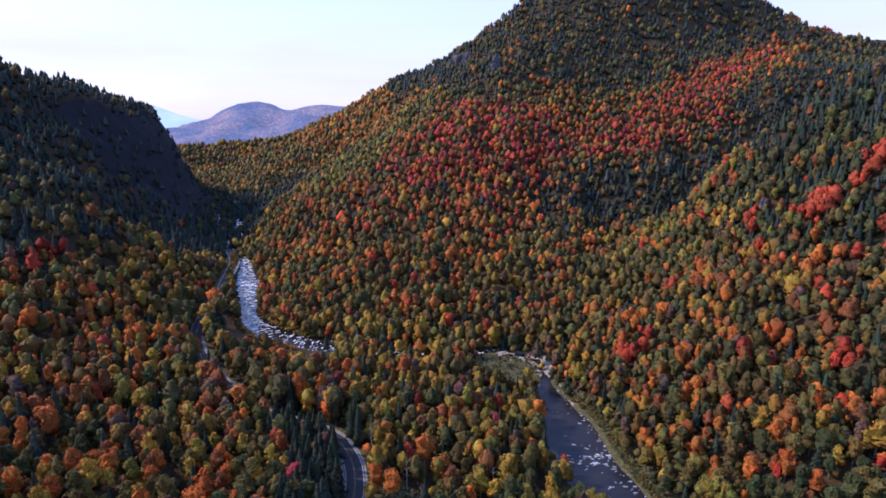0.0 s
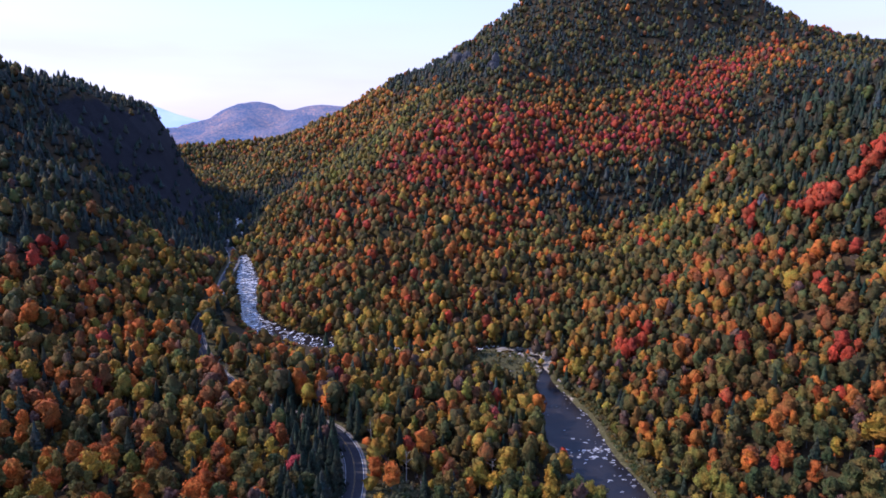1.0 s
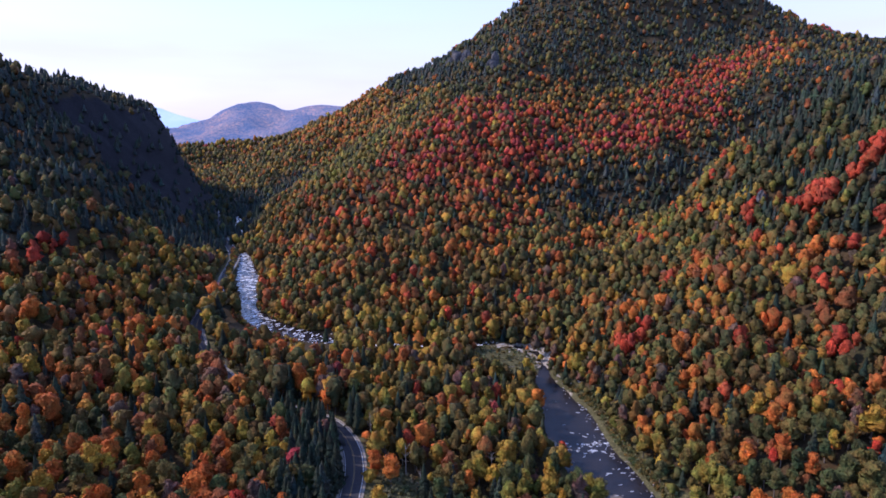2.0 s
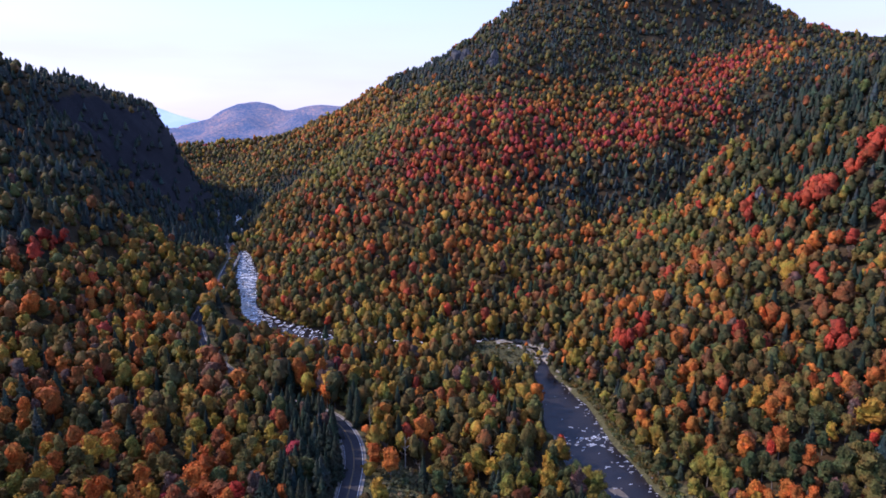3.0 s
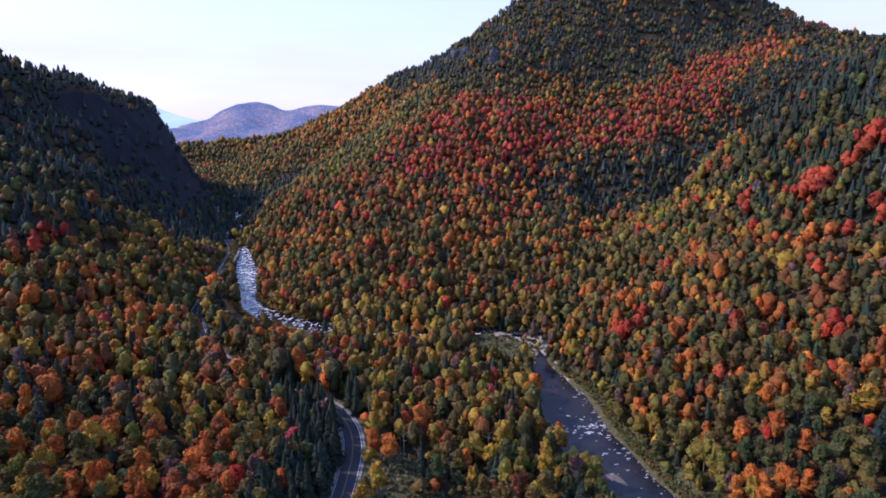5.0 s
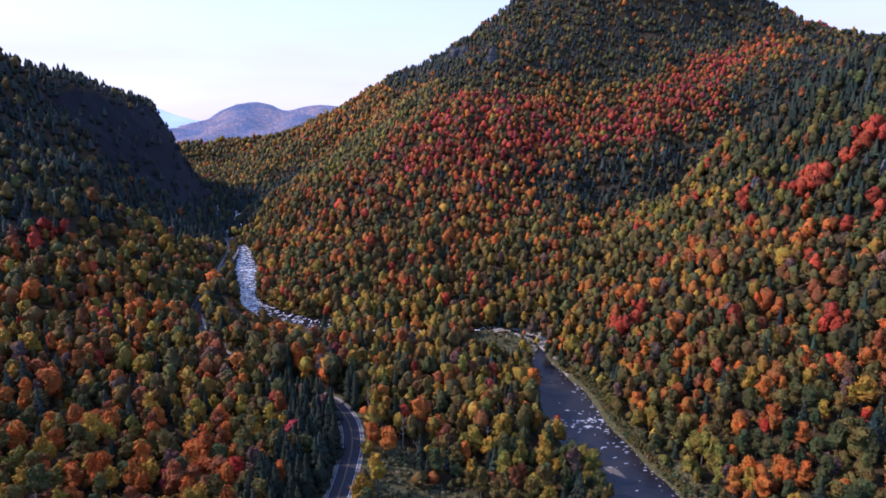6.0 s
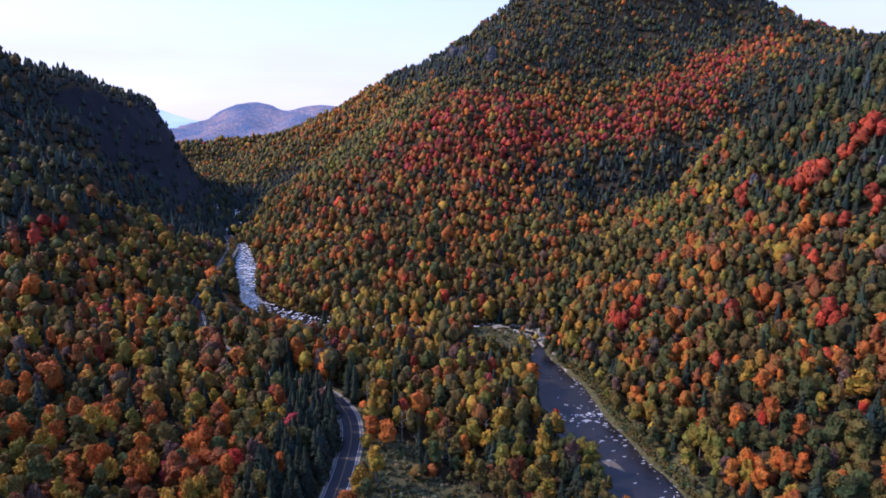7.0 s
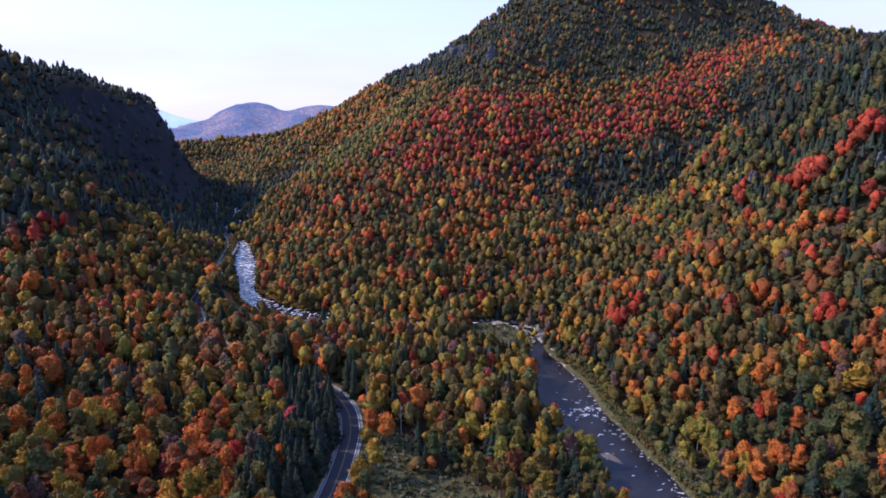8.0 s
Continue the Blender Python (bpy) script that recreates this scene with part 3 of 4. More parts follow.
#                       spruce hazed green olive gold orange rust  red  mauve lime crimson
WOODS = {}
WOODS["valley"] = (0.11, 0.014, 0.15, 0.30, 0.23, 0.07, 0.05, 0.01, 0.03, 0.05, 0.00)
WOODS["bench"] = (0.117, 0.013, 0.13, 0.26, 0.15, 0.19, 0.11, 0.01, 0.05, 0.01, 0.002)
# shade, crown, dark and gully stands draw mostly on the haze-tinted conifer
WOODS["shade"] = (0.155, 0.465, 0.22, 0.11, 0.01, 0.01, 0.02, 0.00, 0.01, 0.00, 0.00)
WOODS["foot"] = (0.072, 0.008, 0.17, 0.37, 0.12, 0.16, 0.09, 0.01, 0.01, 0.00, 0.00)
WOODS["red"] = (0.02, 0.05, 0.10, 0.10, 0.02, 0.17, 0.16, 0.18, 0.01, 0.00, 0.19)
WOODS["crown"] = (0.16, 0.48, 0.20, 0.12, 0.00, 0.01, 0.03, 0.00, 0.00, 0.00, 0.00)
WOODS["flank"] = (0.015, 0.045, 0.12, 0.25, 0.27, 0.25, 0.05, 0.00, 0.00, 0.00, 0.00)
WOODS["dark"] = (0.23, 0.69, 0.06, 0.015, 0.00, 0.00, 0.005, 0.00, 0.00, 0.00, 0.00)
WOODS["upper"] = (0.48, 0.05, 0.34, 0.06, 0.00, 0.02, 0.01, 0.01, 0.00, 0.03, 0.00)
WOODS["nose"] = (0.072, 0.008, 0.26, 0.22, 0.14, 0.07, 0.01, 0.02, 0.00, 0.20, 0.00)
WOODS["lower"] = (0.09, 0.01, 0.24, 0.28, 0.08, 0.18, 0.10, 0.03, 0.03, 0.00, 0.00)
WOODS["waterside"] = (0.045, 0.005, 0.36, 0.32, 0.12, 0.02, 0.01, 0.00, 0.02, 0.10, 0.00)
WOODS["conifers"] = (0.846, 0.094, 0.03, 0.01, 0.00, 0.00, 0.01, 0.00, 0.01, 0.00, 0.00)
WOODS["green"] = (0.036, 0.004, 0.45, 0.30, 0.10, 0.03, 0.02, 0.00, 0.00, 0.06, 0.00)
WOODS["mid"] = (0.02, 0.05, 0.13, 0.20, 0.09, 0.24, 0.18, 0.07, 0.01, 0.00, 0.01)
WOODS["stripe"] = (0.02, 0.03, 0.36, 0.06, 0.00, 0.02, 0.00, 0.00, 0.00, 0.51, 0.00)
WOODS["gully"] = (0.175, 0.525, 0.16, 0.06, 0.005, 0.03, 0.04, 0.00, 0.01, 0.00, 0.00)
WOODS["farslope"] = (0.025, 0.075, 0.26, 0.34, 0.16, 0.06, 0.03, 0.00, 0.00, 0.05, 0.00)
ZONES = list(WOODS)
# stands of one sort of wood on the mountain, as outlines in plan
STANDS = [
    ("farslope", [(-640, 1440), (-459, 1500), (-299, 1330), (-227, 1070), (-207, 930), (-180, 700), (-300, 860), (-400, 1050), (-560, 1320)]),
    ("mid", [(-88, 658), (-24, 625), (60, 640), (109, 668), (90, 616), (88, 557), (40, 526), (-31, 536), (-100, 571), (-147, 608), (-179, 664), (-146, 695)]),
    ("crown", [(-5, 1073), (60, 1500), (188, 1500), (426, 1500), (700, 1400), (790, 1300), (658, 1206), (486, 1072), (356, 976), (255, 927), (152, 930), (61, 845), (15, 835)]),
    ("flank", [(-330, 1330), (-213, 1420), (-110, 1420), (-20, 1023), (8, 941), (-34, 907), (-93, 988), (-158, 1052), (-219, 1058), (-270, 1150)]),
    ("dark", [(-128, 1335), (-124, 1480), (30, 1480), (14, 1091), (8, 975), (-38, 1100), (-98, 1241)]),
    ("stripe", [(4, 987), (-9, 879), (-50, 885), (-88, 800), (-92, 668), (-146, 690), (-212, 930), (-182, 1000), (-128, 976), (-71, 950), (-28, 1000)]),
    ("red", [(15, 866), (62, 844), (137, 829), (213, 842), (192, 722), (145, 707), (113, 669), (60, 638), (11, 626), (-24, 621), (-58, 672), (-82, 695), (-58, 763), (-16, 822)]),
    ("red", [(205, 825), (309, 909), (384, 1002), (486, 1072), (658, 1206), (679, 1164), (509, 997), (419, 904), (393, 834), (325, 795), (256, 740), (189, 722)]),
    ("gully", [(109, 666), (187, 715), (253, 730), (330, 788), (393, 832), (419, 904), (495, 970), (640, 1060), (700, 900), (500, 560), (300, 545), (215, 545), (190, 590), (161, 600), (99, 579), (91, 620)]),
]


CREST_LINE = along(RIDGES["right_crest"], 12)


def zone_of(x, y, z):
    """Which sort of wood grows where."""
    w = patch(x, y, 70, 0.4) * 14
    zone = np.full(len(x), ZONES.index("valley"))

    def put(name, where):
        zone[where] = ZONES.index(name)
    put("bench", (x < -45) & (y < 345))
    put("foot", (y > 395) & (x > -190))
    put("shade", (x > 600) & (y > 780))
    put("red", (x > 760) & (y > 1350) & (z > 340))
    stray = np.random.RandomState(31)
    jx, jy = stray.normal(0, 9, len(x)), stray.normal(0, 12, len(x))
    for name, outline in STANDS:
        put(name, (y > 520) & inside(x + jx + w * 0.6, y + jy + patch(x, y, 40, 1.1) * 10, outline))
    right = (x > 95) & (y < 528) & (y < 505 + (x - 150) * 0.15)
    put("lower", right)
    put("upper", right & (z > 66 + w * 0.6) & (patch(x, y, 30, 3.1) > -0.72))
    put("green", right & (x < 192 + w) & (y > 395) & (z < 70))
    crest, _ = near_line(x, y, CREST_LINE)
    put("nose", right & (crest < 42 + w * 0.8) & (x < 252) & (z > 40) & (z < 118 + w))
    put("conifers", right & (crest < 46 + w) & (x > 250))
    put("shade", (x < -215) & (z > 62 + w * 0.7) & (y < 1010))
    put("dark", (x < -215) & (y > 500) & (y < 1000))
    put("dark", (x < -290) & (z > 100 + w) & (y < 1000))
    by_road, _ = near_line(x, y, ROAD_LINE)
    put("conifers", (by_road < 24) & (x < -36) & (x > -74) & (y > 150) & (y < 250))
    dr, _ = near_line(x, y, RIVER_LINE)
    put("waterside", (dr < river_half(x, y) + 13) & (x > 50) & (y < 330))
    return zone


def scatter(rng, x0, x1, y0, y1, gap):
    """A jittered grid of places."""
    nx, ny = int((x1 - x0) / gap), int((y1 - y0) / gap)
    i, j = np.meshgrid(np.arange(nx), np.arange(ny))
    x = x0 + (i + 0.5 * (j % 2) + rng.uniform(-0.47, 0.47, i.shape)) * gap
    y = y0 + (j + rng.uniform(-0.47, 0.47, i.shape)) * gap
    return x.ravel(), y.ravel()


# near, middle and far belts of the wood, by distance up the valley from the near end
rng = np.random.RandomState(21)
belts = []
HUB = np.array([0.0, 0.0])
for gap, r0, r1, spread in ((5.8, 125, 330, 0.92), (6.6, 330, 540, 0.86), (7.0, 540, 760, 0.86), (7.4, 760, 1160, 0.84), (10.0, 1160, 1650, 0.84)):
    x, y = scatter(rng, -r1, r1, -20, r1, gap)
    r = np.hypot(x - HUB[0], y - HUB[1])
    keep = (r >= r0) & (r < r1) & (np.abs(np.arctan2(x, y)) < spread * 0.86)
    belts.append((x[keep], y[keep], np.full(keep.sum(), len(belts))))
# thinner woods to the sides and behind
x, y = scatter(rng, -560, 560, -300, 520, 19.0)
r = np.hypot(x, y)
keep = (np.abs(np.arctan2(x, y)) > 0.755) | (r < 125)
keep &= (r < 125) | (np.abs(np.arctan2(x, y)) > np.where(r < 330, 0.80, 0.755))
belts.append((x[keep], y[keep], np.full(keep.sum(), len(belts))))
# the steep spur is thickly grown, tree above tree
x, y = scatter(rng, 150, 345, 360, 530, 6.4)
keep = y < 520
belts.append((x[keep], y[keep], np.full(keep.sum(), 1)))
# a close row of conifers along the road
x, y = scatter(rng, -60, -38, 135, 246, 4.6)
belts.append((x, y, np.full(len(x), 0)))
# young trees and tall shrubs in the gaps of the near woods
x, y = scatter(rng, -360, 360, 110, 430, 6.5)
r = np.hypot(x, y)
keep = (r > 130) & (r < 430) & (np.abs(np.arctan2(x, y)) < 0.74)
belts.append((x[keep], y[keep], np.full(keep.sum(), 6)))
TX, TY, TB = (np.concatenate(c) for c in zip(*belts))
keep = ~open_ground(TX, TY)
# the back slopes, which fall away up the valley, are thinly wooded
falls = (land(TX * 1.012, TY * 1.012) - land(TX, TY)) / (0.012 * np.hypot(TX, TY))
sight = (land(TX, TY) - 137) / np.hypot(TX, TY)
keep &= ~((TY > 330) & (TB < 5) & (falls < sight - 0.10) & (rng.uniform(0, 1, len(TX)) > 0.22))
keep &= ~(inside(TX, TY, CLIFF_WALL) & (rng.uniform(0, 1, len(TX)) > 0.18))
keep &= ~((TB == 4) & (TY > 1480) & (TX > 60) & (TX < 760))
TX, TY, TB = TX[keep], TY[keep], TB[keep]
TZ = land(TX, TY)
zone = zone_of(TX, TY, TZ)
cum = np.cumsum(np.array([WOODS[k] for k in ZONES]), axis=1)
cum /= cum[:, -1:]
pick = rng.uniform(0, 1, len(TX))
# neighbours of one kind stand together in loose groups
pick = (pick * 0.60 + 0.40 * (0.5 + 0.5 * np.sin(patch(TX, TY, 16, 1.3) * 5 + patch(TX, TY, 45, 2.2) * 3))) 
pick = np.argsort(np.argsort(pick)) / len(pick)
TK = (pick[:, None] > cum[zone]).sum(1).clip(0, len(KINDS) - 1)
TS = 0.62 + 0.82 * rng.beta(1.9, 2.8, len(TX))
TS[zone == ZONES.index("waterside")] *= 0.72
by_bend = (zone == ZONES.index("conifers")) & (TX < 0)
TS[by_bend] = 0.95 + 0.35 * rng.uniform(0, 1, by_bend.sum())
TS[(zone == ZONES.index("upper")) | (zone == ZONES.index("nose"))] *= 1.05
by_road, _ = near_line(TX, TY, ROAD_LINE)
TS[(by_road < 13) & (TY > 245) & (TY < 420)] *= 1.25
TS[TB == 4] *= 1.22
TS[TB == 5] *= 1.3
small = TB == 6
TS[small] = rng.uniform(0.34, 0.62, small.sum())
TK[small & (TK < 2)] = KINDS.index("green")
TW = rng.uniform(0.85, 1.2, len(TX))
TW[small] *= 1.35
TA = rng.uniform(0, 6.283, len(TX))

# groups of neighbours of one bright colour, as places and radii
CLUMPS = {}
CLUMPS["red"] = [(237, 377, 13), (270, 370, 12), (257, 368, 7), (215, 410, 6), (199, 451, 3), (180, 252, 7), (247, 323, 5), (105, 318, 6), (154, 194, 5), (-250, 373, 9), (-210, 348, 5), (-63, 168, 3), (315, 842, 16)]
CLUMPS["orange"] = [(110, 177, 6), (119, 177, 5), (117, 266, 6), (135, 218, 6), (160, 223, 5), (120, 351, 6), (178, 222, 7), (-95, 164, 5), (-88, 172, 4), (-38, 166, 4), (209, 339, 8), (-242, 377, 8)]
CLUMPS["gold"] = [(209, 444, 6), (213, 427, 5), (17, 206, 6), (26, 214, 6), (44, 224, 4), (-69, 154, 5), (-68, 206, 5), (-22, 229, 6), (-5, 349, 7), (-57, 342, 6)]
CLUMPS["lime"] = [(193, 488, 6), (181, 426, 8), (-144, 249, 5), (-132, 167, 6), (58, 195, 4), (34, 200, 5), (86, 205, 5), (96, 189, 6)]
CLUMPS["crimson"] = [(-54, 197, 3), (24, 253, 3)]
for kind, places in CLUMPS.items():
    for ax, ay, reach in places:
        among = (np.hypot(TX - ax, TY - ay) < reach) & ~open_ground(TX, TY) & (rng.uniform(0, 1, len(TX)) < 0.85)
        TK[among] = KINDS.index(kind)

# single trees whose colour stands out
ACCENTS = {}
ACCENTS["red"] = [(232, 376), (237, 371), (240, 376), (227, 376), (215, 411), (211, 404), (262, 365), (256, 366), (270, 372), (183, 260), (179, 249), (177, 256), (229, 324), (206, 356), (201, 461), (111, 316), (99, 308), (-25, 413), (55, 411), (-12, 264), (-14, 223), (-65, 169), (-61, 498), (-211, 348), (-249, 386), (-249, 356), (-141, 324), (246, 329), (204, 314)]
ACCENTS["crimson"] = [(-54, 199)]
ACCENTS["orange"] = [(116, 266), (120, 264), (136, 219), (129, 213), (108, 182), (102, 179), (164, 290), (119, 365), (157, 392), (87, 618), (84, 586), (33, 498), (-99, 177), (-104, 194), (195, 354), (201, 355), (-201, 328), (-196, 350), (225, 357), (-19, 201), (-52, 172)]
ACCENTS["gold"] = [(-21, 179), (-70, 206), (204, 438), (210, 430), (-42, 382), (-23, 383), (0, 390), (-65, 359), (147, 299), (-6, 292), (-98, 315), (91, 423)]
ACCENTS["lime"] = [(55, 200), (58, 197), (-147, 256), (203, 519), (228, 510), (204, 459), (24, 189), (94, 236), (98, 203), (100, 200), (102, 196), (99, 215)]
for kind, places in ACCENTS.items():
    for ax, ay in places:
        near = np.argmin(np.hypot(TX - ax, TY - ay) + 1000 * small)
        TX[near], TY[near], TK[near], TS[near] = ax, ay, KINDS.index(kind), rng.uniform(1.0, 1.15)
TZ = land(TX, TY)

# the nearest stand as single trees with their own trunk and crown
front = (TB == 0) & (TY < 212) & (np.abs(TX) < 165)
LABELS = {
    "spruce": ("spruce_tree", "dark green spruce with drooping boughs in the forest"),
    "hazed_conifer": ("hazed_conifer_tree", "conifer with dense level boughs, tinted blue-green for distant haze"),
    "green": ("maple_tree", "broadleaf tree still in dull green leaf"),
    "olive": ("birch_tree", "broadleaf tree turning olive and brown"),
    "gold": ("birch_tree", "birch in golden yellow autumn leaf"),
    "orange": ("maple_tree", "maple in bright orange autumn leaf"),
    "rust": ("beech_tree", "beech in rusty brown autumn leaf"),
    "red": ("maple_tree", "maple in vivid red autumn leaf"),
    "mauve": ("ash_tree", "half-bare tree with dull mauve-brown leaves"),
    "lime": ("birch_tree", "birch in pale yellow-green leaf"),
    "crimson": ("maple_tree", "maple in deep crimson autumn leaf"),
}


def plain_mesh(name, vf, mat):
    me = bpy.data.meshes.new(name)
    me.from_pydata([tuple(v) for v in vf[0]], [], [tuple(f) for f in vf[1]])
    me.materials.append(mat)
    if len(vf) > 2:
        soften(me, vf[2])
    me.update()
    return me


CARDS_FRONT = 330
stock = {}
for k, kind in enumerate(KINDS):
    for variant in range(4):
        seed = 100 + k * 10 + variant
        spire = kind in CONIFERS
        crown = spire_crown(seed, 200, 0.46, tall=13.5, wide=2.9, sides=10, rings=13) if spire else broad_crown(seed, CARDS_FRONT if kind != "mauve" else 240, 0.27, tall=11.8, wide=2.55 + 0.32 * (variant % 3), lumps=17, sides=14, rings=9)
        stock[k, variant] = (plain_mesh("crown", crown, LEAVES[kind]), plain_mesh("trunk", trunk_with_limbs(seed, 13.5 if spire else 12.0, 0.2, spire), BARK))


def single_tree(kind, variant, x, y, z, turn, scale, wide):
    name, label = LABELS[KINDS[kind]]
    ob = new(name)
    ob.empty_display_size = 0.5
    ob.matrix_basis = Matrix.LocRotScale((x, y, z), Euler((0, 0, turn)), (scale * wide, scale * wide, scale))
    crown, trunk = stock[kind, variant]
    for part_name, me in (("trunk", trunk), ("crown", crown)):
        new(part_name, me).parent = ob
    return tagged(ob, label, "tree", group="trees of the near woods")


front_index = np.where(front)[0]
for n, i in enumerate(front_index):
    single_tree(int(TK[i]), n % 4, float(TX[i]), float(TY[i]), float(TZ[i]), float(TA[i]), float(TS[i]), float(TW[i]))


def forest(name, rows, cards, size, sides, rings, label, with_trunk):
    """Many trees as one mesh; every tree has its own place, size, turn and leaf colour."""
    shapes, where, tints, facing = [], [], [], []
    for variant in range(5):
        for spire in (False, True):
            seed = 300 + variant
            crown = spire_crown(seed, cards, size * 0.9, tall=13.0 if cards > 80 else 11.0 if cards > 20 else 9.4, wide=2.6 if cards > 80 else 3.0 if cards > 20 else 3.5, sides=max(6, sides - 4), rings=rings + 1) if spire else broad_crown(seed, cards, size, tall=12.4 if cards > 20 else 10.6, wide=(2.75 if cards > 80 else 3.1) + 0.28 * (variant % 4) + (0.0 if cards > 20 else 1.0), base=0.16 if cards > 20 else 0.06, lumps=14 if cards > 20 else 8, sides=sides, rings=rings)
            mine = rows[(rows % 5 == variant) & ((TK[rows] < 2) == spire)]
            if not len(mine):
                continue
            vf, soft = [crown[:2]], [crown[2]]
            if with_trunk:
                vf.append(tube([(0, 0, -0.8), (0.1, 0, 5.0), (0, 0.1, 9.0)], [0.24, 0.18, 0.05], 4))
                soft.append(np.c_[vf[1][0][:, :2] * 4, np.full(len(vf[1][0]), 0.1)])
            v, f = stack(vf)
            soft = np.concatenate(soft)
            soft = soft / (np.linalg.norm(soft, axis=1)[:, None] + 1e-9)
            is_leaf = np.arange(len(v)) < len(crown[0])
            ca, sa = np.cos(TA[mine]), np.sin(TA[mine])
            s, w = TS[mine], TS[mine] * TW[mine]
            px = (v[None, :, 0] * ca[:, None] - v[None, :, 1] * sa[:, None]) * w[:, None] + TX[mine][:, None]
            py = (v[None, :, 0] * sa[:, None] + v[None, :, 1] * ca[:, None]) * w[:, None] + TY[mine][:, None]
            pz = v[None, :, 2] * s[:, None] + TZ[mine][:, None]
            where.append(np.stack([px, py, pz], 2).reshape(-1, 3))
            nx = soft[None, :, 0] * ca[:, None] - soft[None, :, 1] * sa[:, None]
            ny = soft[None, :, 0] * sa[:, None] + soft[None, :, 1] * ca[:, None]
            facing.append(np.stack([nx, ny, np.broadcast_to(soft[None, :, 2], nx.shape)], 2).reshape(-1, 3))
            lo = np.array([PALETTE[KINDS[k]][0] for k in TK[mine]])
            hi = np.array([PALETTE[KINDS[k]][1] for k in TK[mine]])
            c = lo + (hi - lo) * rng.uniform(-0.15, 1.15, (len(mine), 1))
            c = (0.84 * c + 0.16 * np.array([0.150, 0.090, 0.030]) * (TK[mine] > 1)[:, None] + 0.16 * c * (TK[mine] < 2)[:, None]) * rng.uniform(0.9, 1.1, (len(mine), 3))
            c = np.repeat(c[:, None, :], len(v), 1)
            c[:, ~is_leaf] = (0.13, 0.11, 0.09)
            tints.append(c.reshape(-1, 3))
            base = sum(len(q) for q in where[:-1])
            shapes.append((f[None] + base + np.arange(len(mine))[:, None, None] * len(v)).reshape(-1, 4))
    verts, faces, tint = np.concatenate(where), np.concatenate(shapes), np.concatenate(tints)
    me = bpy.data.meshes.new(name)
    me.vertices.add(len(verts))
    me.vertices.foreach_set("co", verts.ravel())
    me.loops.add(faces.size)
    me.loops.foreach_set("vertex_index", faces.ravel().astype(np.int32))
    me.polygons.add(len(faces))
    me.polygons.foreach_set("loop_start", np.arange(0, faces.size, 4, dtype=np.int32))
    me.attributes.new("tint", "FLOAT_COLOR", "POINT").data.foreach_set("color", np.c_[tint, np.ones(len(tint))].ravel())
    me.materials.append(MIXED)
    me.update(calc_edges=True)
    soften(me, np.concatenate(facing))
    return tagged(new(name, me), label, "forest", kind="stuff")


every = np.arange(len(TX))
forest("valley_woods", every[(TB == 0) & ~front], 96, 0.44, 12, 7, "dense mixed autumn woods of orange, gold and dark green trees", True)
forest("riverside_woods", every[TB == 1], 30, 0.66, 8, 6, "autumn woods of olive, gold and orange trees above the river", False)
forest("hillside_woods", every[TB == 2], 12, 0.95, 8, 5, "autumn woods covering the lower mountain slopes", False)
forest("mountain_woods", every[TB == 3], 4, 1.2, 8, 4, "red and orange autumn woods on the mountain side", False)
forest("summit_woods", every[TB == 4], 2, 1.5, 6, 4, "dark spruce and autumn woods on the mountain top", False)
forest("understory", every[TB == 6], 8, 0.95, 8, 4, "young trees and shrubs filling the gaps of the woods", False)
forest("outer_woods", every[TB == 5], 6, 1.6, 6, 4, "autumn woods covering the slopes beside the valley", False)
# ---- river stones, white water, shingle, driftwood, scrub, crags ----
rock_rng = np.random.RandomState(5)


def rock_mesh(name, seed, mat, cuts=2, squash=0.6, craggy=0.35):
    """A weathered lump of stone."""
    bm = bmesh.new()
    bmesh.ops.create_icosphere(bm, subdivisions=cuts, radius=1.0)
    for v in bm.verts:
        p = v.co.copy()
        d = noise.noise(p * 1.1 + Vector((seed * 7.1, 0, 0))) * craggy + noise.noise(p * 2.7 + Vector((0, seed * 3.3, 0))) * craggy * 0.5
        v.co = p * (1 + d)
        v.co.z *= squash
    me = bpy.data.meshes.new(name)
    bm.to_mesh(me)
    bm.free()
    me.materials.append(mat)
    return me


def river_at(s, across):
    """A place on the river: s from 0 to 1 along it, across in half widths."""
    k = np.clip(s * (len(fine_river) - 1), 0, len(fine_river) - 1.001)
    i = int(k)
    a, b = fine_river[i], fine_river[i + 1]
    p = a + (b - a) * (k - i)
    t = (b - a)[:2] / np.linalg.norm((b - a)[:2])
    w = max(3.0, float(river_half(p[0], p[1])) + 3.0)
    return p[0] + t[1] * across * w, p[1] - t[0] * across * w, p[2], math.atan2(t[1], t[0]), w


def river_share(y0, y1):
    """The share along the river at which it passes two distances up the valley."""
    up = np.maximum.accumulate(np.where(fine_river[:, 0] < -70, fine_river[:, 1], np.minimum(fine_river[:, 1], 372)))
    i0, i1 = int(np.argmin(np.abs(up - y0))), int(np.argmin(np.abs(up - y1)))
    return i0 / (len(fine_river) - 1), i1 / (len(fine_river) - 1)


BOULDERS = {True: [rock_mesh("boulder", k, WET_STONE, 2, 0.5) for k in range(6)], False: [rock_mesh("boulder", k, STONE, 2, 0.62) for k in range(6)]}


def boulder(x, y, z, size, label, group):
    ob = new("boulder", BOULDERS["water" in label][rock_rng.randint(6)])
    ob.matrix_basis = Matrix.LocRotScale((x, y, z), Euler((rock_rng.uniform(-0.2, 0.2), rock_rng.uniform(-0.2, 0.2), rock_rng.uniform(0, 6.28))),
                                         (size * rock_rng.uniform(0.8, 1.5), size, size * rock_rng.uniform(0.7, 1.1)))
    return tagged(ob, label, "boulder", group=group)


